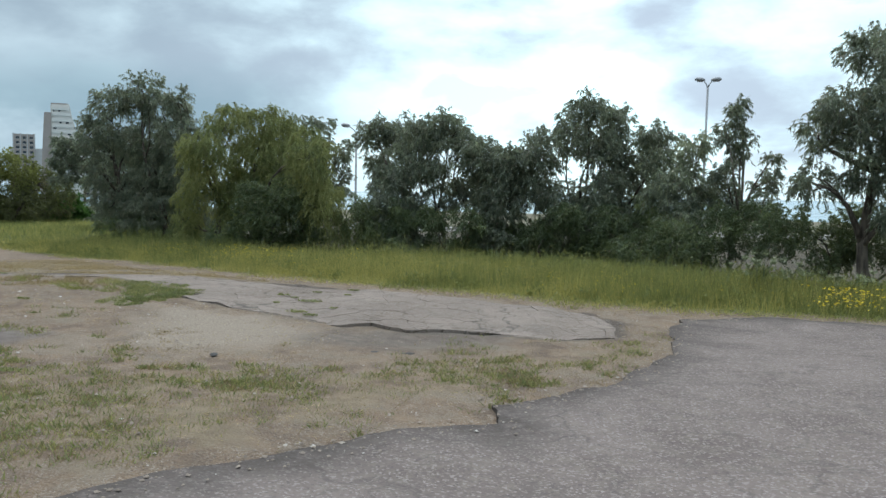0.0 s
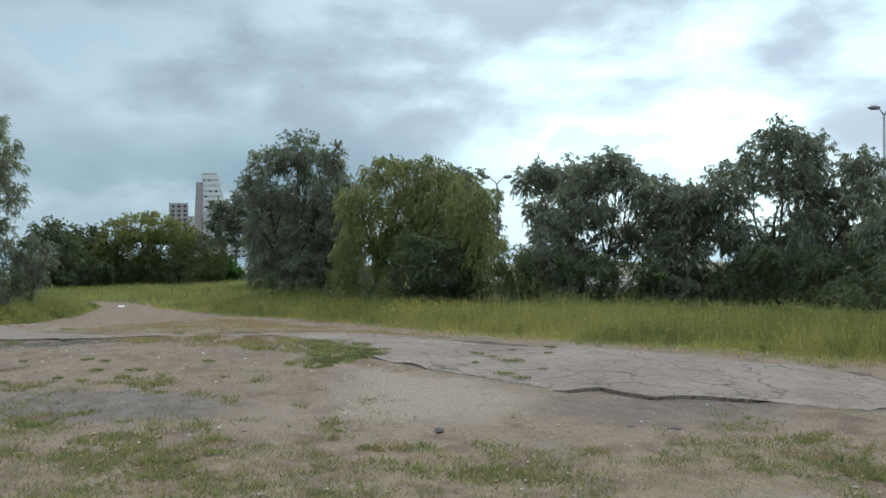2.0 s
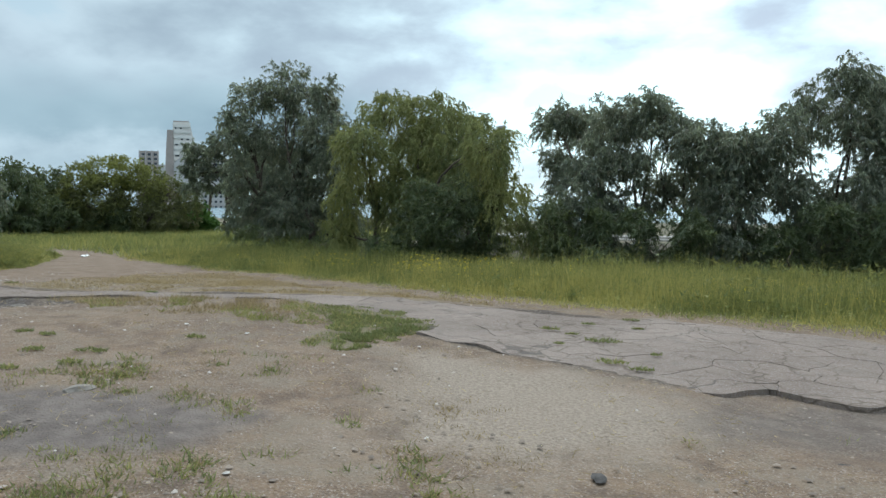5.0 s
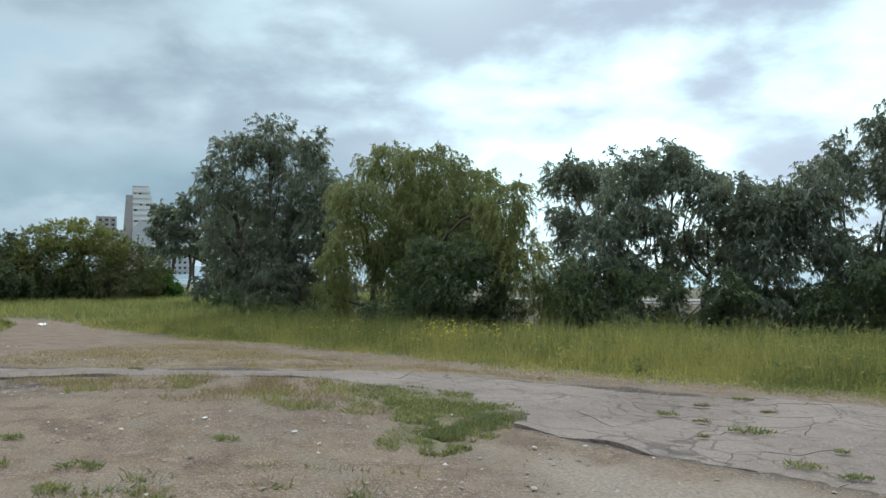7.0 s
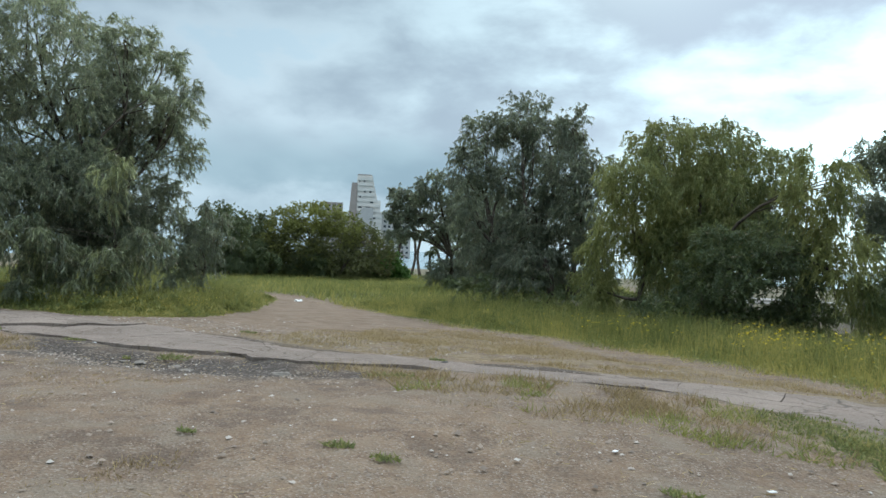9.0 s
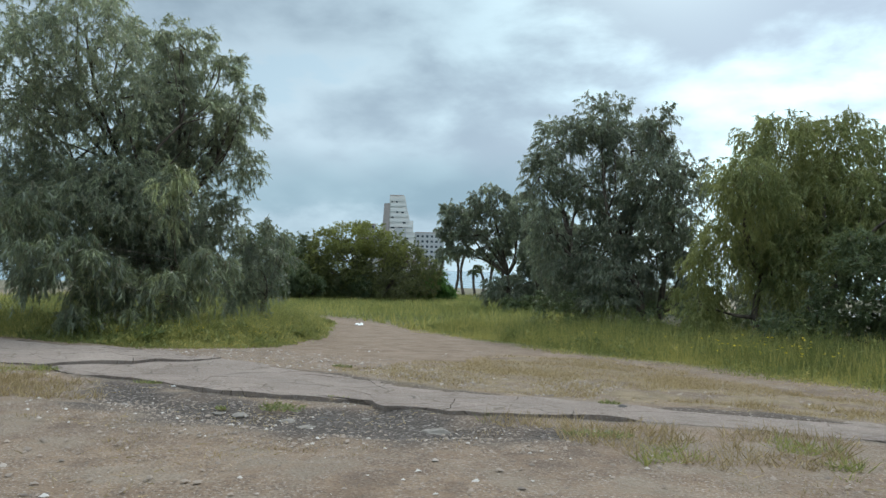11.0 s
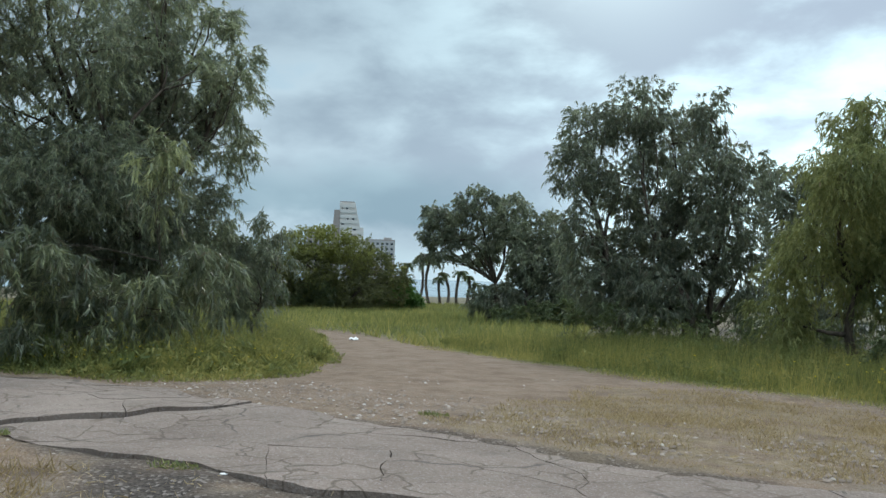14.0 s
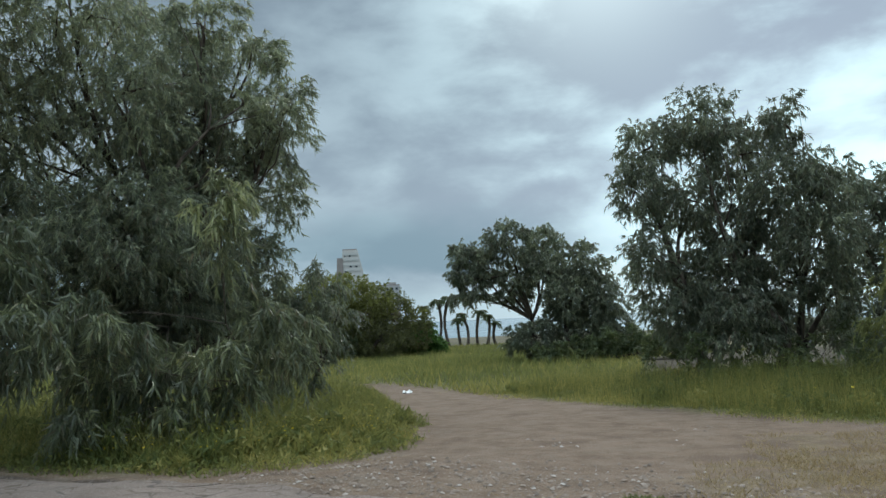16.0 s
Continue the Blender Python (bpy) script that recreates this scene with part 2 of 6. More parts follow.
M_SHRUB = leaf_material("shrub_leaves", (0.084, 0.118, 0.067), (0.146, 0.185, 0.089), (0.277, 0.312, 0.091), 0.35, 0.45, 0.35, 0.6, 0.05)
M_BRIGHT = leaf_material("bright_shrub_leaves", (0.045, 0.10, 0.03), (0.085, 0.175, 0.04), (0.15, 0.27, 0.06))
M_GRASS = leaf_material("grass_blades", (0.070, 0.118, 0.036), (0.205, 0.238, 0.070), (0.46, 0.40, 0.13), 0.42, 0.6)
M_DRY = leaf_material("dry_grass", (0.150, 0.112, 0.052), (0.290, 0.218, 0.110), (0.47, 0.37, 0.20), 0.3, 0.7)
M_WEED = leaf_material("weed_leaves", (0.088, 0.130, 0.050), (0.190, 0.225, 0.082), (0.40, 0.36, 0.14), 0.35, 0.6, 0.25, 0.6, 0.06)
M_YELLOW = plain("yellow_petals", (0.75, 0.58, 0.03), 0.6, 0.15, 8)
M_CREAM = plain("cream_umbels", (0.30, 0.33, 0.19), 0.8, 0.2, 8)
M_BARK = bark_material("bark", (0.05, 0.04, 0.032), (0.14, 0.115, 0.09))
M_PALEBARK = bark_material("pale_bark", (0.09, 0.075, 0.06), (0.22, 0.19, 0.15))
M_STONE = plain("limestone", (0.20, 0.18, 0.155), 0.9, 0.3, 12)
M_TARLUMP = plain("tar_lump", (0.07, 0.065, 0.06), 0.9, 0.4, 20)
M_STEEL = plain("grey_steel", (0.30, 0.31, 0.32), 0.5, 0.15, 2, 0.3)
M_WHITE = plain("white_paper", (0.8, 0.8, 0.78), 0.7, 0.08, 4)
M_CONCRETE = plain("brown_concrete", (0.32, 0.27, 0.24), 0.9, 0.1, 0.15)
M_PLASTER = plain("white_plaster", (0.64, 0.60, 0.55), 0.85, 0.06, 0.15)
M_GREYWALL = plain("grey_plaster", (0.42, 0.40, 0.38), 0.9, 0.08, 0.15)
M_PANE = plain("dark_pane", (0.05, 0.06, 0.07), 0.15, 0.2, 0.3)
M_SEA = plain("sea", (0.22, 0.32, 0.36), 0.25, 0.2, 0.05)

# ---- numeric helpers ----
RNG = np.random.default_rng(7)


def lattice(seed):
    return np.random.default_rng(seed).random((64, 64))


def value_noise(x, y, scale, seed):
    """Smooth noise between 0 and 1 over the plan; scale in metres."""
    g = lattice(seed)
    u, v = np.asarray(x) / scale, np.asarray(y) / scale
    i, j = np.floor(u).astype(int), np.floor(v).astype(int)
    a, b = u - i, v - j
    a, b = a * a * (3 - 2 * a), b * b * (3 - 2 * b)
    i0, i1, j0, j1 = i % 64, (i + 1) % 64, j % 64, (j + 1) % 64
    return (g[i0, j0] * (1 - a) + g[i1, j0] * a) * (1 - b) + (g[i0, j1] * (1 - a) + g[i1, j1] * a) * b


def rough(x, y, scale, seed):
    return (value_noise(x, y, scale, seed) + 0.5 * value_noise(x, y, scale / 2.1, seed + 1) + 0.25 * value_noise(x, y, scale / 4.3, seed + 2)) / 1.75


def smooth(v, a, b):
    t = np.clip((v - a) / (b - a), 0, 1)
    return t * t * (3 - 2 * t)


def far_fall(x, y):
    """How far the open field sinks towards the bushes at its end."""
    return 0.75 * smooth(np.hypot(np.asarray(x, float) + 6, np.asarray(y, float) - 12), 28, 58)


def land(x, y):
    """The lie of the land: a gentle bank that falls away under the trees, and beyond them to the sea."""
    x, y = np.asarray(x, float), np.asarray(y, float)
    q = GC0 + GC1 * x + GC2 * y + GC3 * x * x / 100 + GC4 * x * y / 100 + GC5 * y * y / 100
    q = q + GC6 * np.exp(-((x + 7) ** 2 + (y - 13.2) ** 2) / 12) + GC7 * np.exp(-((x - 0.2) ** 2 + (y - 8.5) ** 2) / 14)
    z = -1.2 + 0.15 * np.logaddexp(0, (np.clip(q, -6, 0.4) + 1.2) / 0.15)
    d = np.hypot(x + 6, y - 12)
    return z - far_fall(x, y) - 0.02 * np.maximum(0, d - 95) * (d < 900) - 16.1 * (d >= 900)


GC0, GC1, GC2, GC3, GC4, GC5, GC6, GC7 = -0.3034, -0.011, 0.0015, -0.0329, 0.0204, -0.1008, 0.1863, -0.1175


def height(x, y):
    """The land with the washed-out hollows along the broken edge of the path."""
    x, y = np.asarray(x, float), np.asarray(y, float)
    w = 0.5 * (rough(x, y, 0.9, 11) - 0.5)
    dip = 0.05 * smooth(edge_distance(x, y, TAR_BAND) + w, -0.1, 0.35) + 0.012 * smooth(edge_distance(x, y, TAR_LOW) + w, -0.1, 0.3)
    return land(x, y) - dip


def gz(x, y):
    return float(land(x, y))


def ground_at(x, y):
    return float(height(x, y))


def edge_distance(x, y, poly):
    """Signed distance to a closed outline in the plan, positive inside."""
    best = np.full(np.shape(x), 1e9)
    inside = np.zeros(np.shape(x), bool)
    for (ax, ay), (bx, by) in zip(poly, poly[1:] + poly[:1]):
        dx, dy = bx - ax, by - ay
        t = np.clip(((x - ax) * dx + (y - ay) * dy) / (dx * dx + dy * dy + 1e-12), 0, 1)
        best = np.minimum(best, np.hypot(x - ax - t * dx, y - ay - t * dy))
        if ay != by:
            inside ^= ((ay > y) != (by > y)) & (x < dx * (y - ay) / dy + ax)
    return np.where(inside, best, -best)


def mesh_from(name, verts, faces, mat, smooth_shade=False, tint=None):
    """A mesh from an array of places and an array (or a list) of faces."""
    me = bpy.data.meshes.new(name)
    verts = np.asarray(verts, np.float32)
    if isinstance(faces, np.ndarray):
        n, k = faces.shape
        me.vertices.add(len(verts))
        me.vertices.foreach_set("co", verts.ravel())
        me.loops.add(n * k)
        me.loops.foreach_set("vertex_index", faces.astype(np.int32).ravel())
        me.polygons.add(n)
        me.polygons.foreach_set("loop_start", np.arange(0, n * k, k, dtype=np.int32))
        me.update(calc_edges=True)
    else:
        me.from_pydata(verts.tolist(), [], faces)
        me.update()
    me.materials.append(mat)
    if smooth_shade:
        me.polygons.foreach_set("use_smooth", np.ones(len(me.polygons), bool))
    if tint is not None:
        me.attributes.new("tint", "FLOAT", "POINT").data.foreach_set("value", np.asarray(tint, np.float32))
    return me


def put(name, me, parent=None, label=""):
    ob = new(name, me)
    if parent is not None:
        ob.parent = parent
    return tagged(ob, label) if label else ob


def empty(name, at):
    ob = new(name)
    ob.location = at
    return ob


class Solid:
    """Gathers boxes, tubes and faces for one mesh."""

    def __init__(self):
        self.v, self.f = [], []

    def add(self, v, f):
        o = len(self.v)
        self.v += [tuple(p) for p in v]
        self.f += [tuple(i + o for i in q) for q in f]
        return self

    def box(self, x0, y0, z0, x1, y1, z1):
        return self.add([(x, y, z) for z in (z0, z1) for y in (y0, y1) for x in (x0, x1)],
                        [(0, 2, 3, 1), (4, 5, 7, 6), (0, 1, 5, 4), (2, 6, 7, 3), (0, 4, 6, 2), (1, 3, 7, 5)])

    def tube(self, path, radii, sides=7):
        pts = [Vector(p) for p in path]
        v = []
        for i, p in enumerate(pts):
            d = (pts[min(i + 1, len(pts) - 1)] - pts[max(i - 1, 0)]).normalized()
            a = d.orthogonal().normalized() if i == 0 else (a - d * a.dot(d)).normalized()
            b = d.cross(a)
            for s in range(sides):
                w = 2 * math.pi * s / sides
                v.append(p + (a * math.cos(w) + b * math.sin(w)) * radii[i])
        f = []
        for i in range(len(pts) - 1):
            for s in range(sides):
                t = (s + 1) % sides
                f.append((i * sides + s, i * sides + t, (i + 1) * sides + t, (i + 1) * sides + s))
        f.append(tuple(range(sides))[::-1])
        f.append(tuple(range((len(pts) - 1) * sides, len(pts) * sides)))
        return self.add(v, f)

    def mesh(self, name, mat, smooth_shade=False):
        return mesh_from(name, self.v, self.f, mat, smooth_shade)


# ---- plan of the ground ----
PATH_FAR = [(2.75, 11.5), (2.5, 12.6), (1.3, 13.1), (0.4, 13.9), (-1.65, 14.9), (-3.8, 15.5), (-5.8, 15.75), (-8.2, 15.85), (-9.6, 15.85), (-10.9, 16.05), (-12.0, 16.5), (-13.2, 16.9), (-14.6, 17.2), (-16.2, 17.6), (-17.8, 17.7), (-19.7, 17.6), (-23, 17.8), (-28, 18.2)]
PATH_NEAR = [(-28, 16.2), (-19, 15.5), (-16.4, 15.3), (-15.5, 15.2), (-14.8, 14.85), (-13.7, 14.8), (-12.7, 14.5), (-11.4, 14.8), (-10.8, 14.5), (-10.1, 14.5), (-9.3, 14.6), (-8.3, 14.7), (-6.5, 14.55), (-5.4, 14.0), (-4.2, 13.0), (-4.25, 12.3), (-3.3, 11.75), (-2.4, 11.3), (-1.45, 10.75), (-0.95, 10.85), (-0.35, 10.5), (0.7, 10.5), (1.65, 10.15), (2.5, 10.4)]
PATH = PATH_FAR + PATH_NEAR
LOT = [(-7, -0.5), (-3.6, 2.6), (-1.99, 4.34), (-1.69, 4.65), (-1.16, 5.13), (-0.59, 5.61), (-0.08, 5.93), (0.5, 6.1), (0.46, 6.7), (1.21, 7.21), (1.92, 7.9), (2.87, 9.25), (3.3, 10.9), (3.8, 12.0), (4.85, 12.4), (5.9, 12.5), (7.2, 11.8), (12, 10.2), (22, 8), (22, -14), (-7, -14)]
MEADOW = [(24, 7.5), (12, 10.8), (8.5, 12.2), (6, 12.85), (4.1, 13.0), (2.3, 13.8), (0.2, 15.2), (-2.2, 16.2), (-5.3, 18.4), (-7.3, 20.2), (-9, 21.8), (-11.6, 23.3), (-13.1, 24.8), (-17.1, 29), (-20.0, 32.4), (-22.8, 34.6), (-26, 35.2), (-60, 38), (-60, 95), (-18, 95), (-8, 50), (-3, 38), (4, 32), (14, 28), (40, 19), (40, 7)]
GROVE = [(26, 9.5), (12, 12.6), (10, 13.2), (7.5, 14.8), (5, 16.9), (2, 19.8), (0, 20.3), (-2.5, 21), (-4.3, 21.7), (-6, 23.6), (-7.5, 26), (-9.5, 29), (-13.5, 31), (-14.5, 36), (-16, 50), (-10, 60), (40, 60), (40, 9)]
BANK = [(-40, 18.8), (-24, 18.5), (-20, 18.15), (-18, 17.98), (-17.0, 18.3), (-16.2, 19.0), (-15.9, 19.9), (-16.2, 21.4), (-17.0, 23.3), (-21.2, 31), (-23.6, 33.6), (-27, 34.6), (-60, 37.5)]
WEEDS = [(-4.14, 13.1), (-4.43, 13.6), (-5.41, 14.15), (-6.0, 14.05), (-5.3, 12.6), (-5.1, 11.4), (-4.75, 11.4), (-4.5, 12.2)]
DRY = [(-3, 15.6), (-8.5, 16.2), (-11, 16.3), (-13, 17.4), (-12.4, 19.5), (-12.0, 21.5), (-10.4, 21.9), (-8, 19.3), (-5, 17.3)]
TRACK = [(-13.2, 16.9), (-15.8, 18.2), (-15.9, 19.6), (-16.2, 21.4), (-17.0, 23.3), (-21.2, 31), (-26, 35), (-20.0, 32.4), (-17.1, 29), (-13.1, 24.8), (-11.6, 23.3), (-10.5, 22.2), (-12.0, 20.5), (-12.6, 18.5)]
BLOB = [(-7.5, 9.2), (-6.58, 9.35), (-5.86, 9.45), (-4.8, 9.1), (-4.85, 8.5), (-5.64, 8.0), (-7.5, 7.6)]
PALE = [(-4.31, 11.6), (-2.88, 11.2), (-1.55, 10.5), (-2.0, 9.0), (-2.83, 8.4), (-4.01, 8.7)]
TAR_BAND = [(-13.9, 14.5), (-12.9, 14.3), (-10.8, 14.4), (-9.2, 13.8), (-10, 13.35), (-12.2, 13.3), (-13.4, 13.75)]
DRIFT = [(-4.3, 7.2), (-2.9, 8.0), (-1, 7.9), (0.1, 8.4), (3.0, 10.0), (2.4, 8.7), (-0.4, 7.3), (-1.2, 5.9), (-1.9, 5.2), (-2.7, 4.6), (-5, 4.4), (-6, 6.5)]
TAR_LOW = [(-1.75, 10.6), (-1.6, 9.6), (-0.5, 9.5), (0.75, 10.0), (0.8, 10.6)]


def axis(lo, hi, step, end_lo, end_hi, grow=1.22):
    mid = list(np.arange(lo, hi, step))
    up, down, s = [], [], step
    while (up[-1] if up else hi) < end_hi:
        s *= grow
        up.append((up[-1] if up else hi) + s)
    s = step
    while (down[-1] if down else lo) > end_lo:
        s *= grow
        down.append((down[-1] if down else lo) - s)
    return np.array(down[::-1] + mid + up)


def build_ground():
    xs, ys = axis(-21, 7, 0.12, -3500, 3500), axis(1.0, 30, 0.12, -3000, 4200)
    X, Y = np.meshgrid(xs, ys)
    x, y = X.ravel(), Y.ravel()
    z = height(x, y)
    w1, w2 = rough(x, y, 0.9, 11) - 0.5, rough(x, y, 0.28, 21) - 0.5
    meadow = np.maximum(edge_distance(x, y, MEADOW), edge_distance(x, y, BANK))
    path, lot = edge_distance(x, y, PATH), edge_distance(x, y, LOT)
    near = np.hypot(x + 6, y - 12) < 40
    calm = 1 - 0.8 * smooth(edge_distance(x, y, TRACK), -0.5, 0.6)
    z = z + near * calm * (0.06 * w1 + 0.03 * w2) - 0.05 * smooth(path, 0.04, 0.2) + 0.012 * smooth(path, -0.6, -0.1) - 0.07 * smooth(lot, -0.02, 0.22)
    wob = 0.5 * w1 + 0.5 * w2
    zones = {
        "green": np.maximum(smooth(meadow + 1.8 * wob, -0.1, 0.9), 0.5 * smooth(edge_distance(x, y, WEEDS) + wob, -0.1, 0.2)),
        # covers the grove: leaf litter with tree shade in its colour
        "litter": smooth(edge_distance(x, y, GROVE) + wob, -0.3, 0.6),
        "dirt": smooth(edge_distance(x, y, TRACK) + 1.2 * wob, -0.4, 0.5),
        "dry": np.maximum(smooth(edge_distance(x, y, DRY) + 1.6 * wob, -0.3, 0.4), 0.7 * smooth(edge_distance(x, y, DRIFT) + 2.0 * wob, -0.3, 0.6)),
        "pale": smooth(edge_distance(x, y, PALE) + 1.4 * wob, -0.4, 0.5),
        "old": np.maximum(smooth(edge_distance(x, y, BLOB) + 0.8 * wob, -0.15, 0.25), 0.6 * smooth(edge_distance(x, y, TAR_LOW) + 1.2 * wob, -0.6, 0.5)),
        "tar": np.maximum.reduce([smooth(edge_distance(x, y, TAR_BAND) + 1.8 * wob, -0.45, 0.25), 0.45 * smooth(edge_distance(x, y, TAR_LOW) + 1.4 * wob, -0.3, 0.4), 0.8 * smooth(path + 0.4 * wob, -0.12, 0.02)]),
        "far": np.maximum(smooth(np.hypot(x + 6, y - 12), 60, 90), smooth(y + 0.35 * x, 30, 36) * smooth(x, -14, -6)),
    }
    nx, ny = len(xs), len(ys)
    i = np.arange(nx * ny).reshape(ny, nx)
    f = np.stack([i[:-1, :-1], i[:-1, 1:], i[1:, 1:], i[1:, :-1]], -1).reshape(-1, 4)
    me = mesh_from("ground", np.stack([x, y, z], -1), f, M_GROUND, True)
    for k, v in zones.items():
        me.attributes.new(k, "FLOAT", "POINT").data.foreach_set("value", v.astype(np.float32))
    tagged(put("ground", me), "sandy gravel ground with worn dirt track and meadow soil", "ground", kind="structure")


build_ground()
sea = Solid().add([(-4500, 150, -4.6), (4500, 150, -4.6), (4500, 4500, -4.6), (-4500, 4500, -4.6)], [(0, 1, 2, 3)])
tagged(put("water", sea.mesh("water", M_SEA)), "pale grey-blue sea beyond the trees", "sea", kind="structure")


# ---- broken asphalt ----
def clip(poly, px, py, nx, ny):
    """The part of an outline on the side of a line to which (nx, ny) points away from."""
    out = []
    for (ax, ay), (bx, by) in zip(poly, poly[1:] + poly[:1]):
        da, db = (ax - px) * nx + (ay - py) * ny, (bx - px) * nx + (by - py) * ny
        if da <= 0:
            out.append((ax, ay))
        if (da < 0) != (db < 0) and da != db:
            t = da / (da - db)
            out.append((ax + t * (bx - ax), ay + t * (by - ay)))
    return out


def ragged(poly, step, amount, seed):
    out = []
    for (ax, ay), (bx, by) in zip(poly, poly[1:] + poly[:1]):
        n = max(1, int(min(math.hypot(bx - ax, by - ay), 14) / step))
        for i in range(n):
            x, y = ax + (bx - ax) * i / n, ay + (by - ay) * i / n
            out.append((x + amount * 2 * (float(rough(x, y, 3.2 * amount, seed)) - 0.5), y + amount * 2 * (float(rough(x, y, 3.2 * amount, seed + 5)) - 0.5)))
    return out


def cells(poly, seeds, gap, reach):
    """Shares out an outline among seed points, each piece drawn in by half the gap."""
    for i, (sx, sy) in enumerate(seeds):
        piece = poly
        for j, (ox, oy) in enumerate(seeds):
            dx, dy = ox - sx, oy - sy
            d = math.hypot(dx, dy)
            if 0 < d < reach:
                g = gap * (0.15 + 0.85 * ((i * 7 + j * 7) % 11) / 10)
                piece = clip(piece, sx + dx * (0.5 - g / d), sy + dy * (0.5 - g / d), dx, dy)
                if len(piece) < 3:
                    break
        if len(piece) >= 3:
            piece = clip(clip(clip(clip(piece, sx + reach, 0, 1, 0), sx - reach, 0, -1, 0), 0, sy + reach, 0, 1), 0, sy - reach, 0, -1)
        if len(piece) >= 3:
            area = 0.5 * sum(a[0] * b[1] - b[0] * a[1] for a, b in zip(piece, piece[1:] + piece[:1]))
            if abs(area) > 0.01:
                yield piece


def wavy(piece, step=0.10, amount=0.09):
    """Breaks up straight edges by a shift that depends on the place alone, so that neighbours still fit."""
    out = []
    for (ax, ay), (bx, by) in zip(piece, piece[1:] + piece[:1]):
        n = max(1, int(math.hypot(bx - ax, by - ay) / step))
        for i in range(n):
            x, y = ax + (bx - ax) * i / n, ay + (by - ay) * i / n
            out.append((x + amount * 2 * (float(rough(x, y, 0.38, 51)) - 0.5), y + amount * 2 * (float(rough(x, y, 0.38, 56)) - 0.5)))
    return out


def lift_of(x, y):
    low = float(smooth(x, -3.5, -3.1) * (1 - smooth(x, -1.8, -1.4)))
    high = float(smooth(x, -1.7, -1.3) * (1 - smooth(x, 0.7, 1.0)))
    return (0.002 + 0.048 * float(smooth(rough(x, y, 1.3, 61), 0.35, 0.68))) * (1 - low - high) - 0.008 * low + 0.046 * high


HEAVE = (-15.3, 15.8, 0.907, -0.42)  # a place on the crack, and the way across it


def heaved(x, y):
    """Height of the slab edge that has been pushed up along the crack."""
    d = -((x - HEAVE[0]) * HEAVE[2] + (y - HEAVE[1]) * HEAVE[3])
    return (0.02 + 0.03 * float(rough(x, y, 0.3, 57))) * math.exp(-max(d, 0.0) / 0.7) * (1 - 0.7 * float(smooth(y, 16.2, 17.2)))


def slab_mesh(piece, raised, thick, mat, tilt=0.0):
    cx, cy = sum(p[0] for p in piece) / len(piece), sum(p[1] for p in piece) / len(piece)
    tx, ty = random.uniform(-tilt, tilt), random.uniform(-tilt, tilt)
    n = len(piece)
    v = []
    for x, y in piece:
        v.append((x, y, gz(x, y) + lift_of(x, y) + (heaved(x, y) if raised else 0.0) + tx * (x - cx) + ty * (y - cy)))
    bot = [(x, y, z - thick) for x, y, z in v]
    v += bot + [(cx, cy, gz(cx, cy) + lift_of(cx, cy) + (heaved(cx, cy) if raised else 0.0) + 0.002)]
    f = [(i, (i + 1) % n, 2 * n) for i in range(n)] + [(i + n, (i + 1) % n + n, (i + 1) % n, i) for i in range(n)]
    return mesh_from("slab", v, f, mat)


def seeds_in(poly, step, jitter, margin=0.4):
    xs = [p[0] for p in poly]
    ys = [p[1] for p in poly]
    out = []
    gx, gy = np.meshgrid(np.arange(min(xs), max(xs), step), np.arange(min(ys), max(ys), step))
    gx = gx + np.where((np.arange(gx.shape[0]) % 2)[:, None], step / 2, 0) + RNG.uniform(-jitter, jitter, gx.shape) * step
    gy = gy + RNG.uniform(-jitter, jitter, gx.shape) * step
    ok = edge_distance(gx, gy, poly) > -margin
    return list(zip(gx[ok].tolist(), gy[ok].tolist()))


def build_path():
    random.seed(5)
    root = tagged(empty("asphalt_path", (0, 0, 0)), "cracked grey asphalt path with broken crumbling edge", "path", kind="structure")
    outline = ragged(ragged(PATH, 0.3, 0.17, 31), 0.08, 0.075, 33)
    seeds = [(x, y) for x, y in seeds_in(PATH, 0.66, 0.48, 0.15) if x > -3.6] + [(x, y) for x, y in seeds_in(PATH, 0.85, 0.48, 0.2) if x <= -3.6]
    for piece in cells(outline, seeds, 0.0045, 2.6):
        hx, hy, nx, ny = HEAVE
        for side in (1, -1):
            half = clip(piece, hx - 0.014 * side * nx, hy - 0.014 * side * ny, side * nx, side * ny)
            if len(half) >= 3:
                put("asphalt_slab", slab_mesh(wavy(half), side > 0, 0.14, M_ASPHALT, 0.006), root)


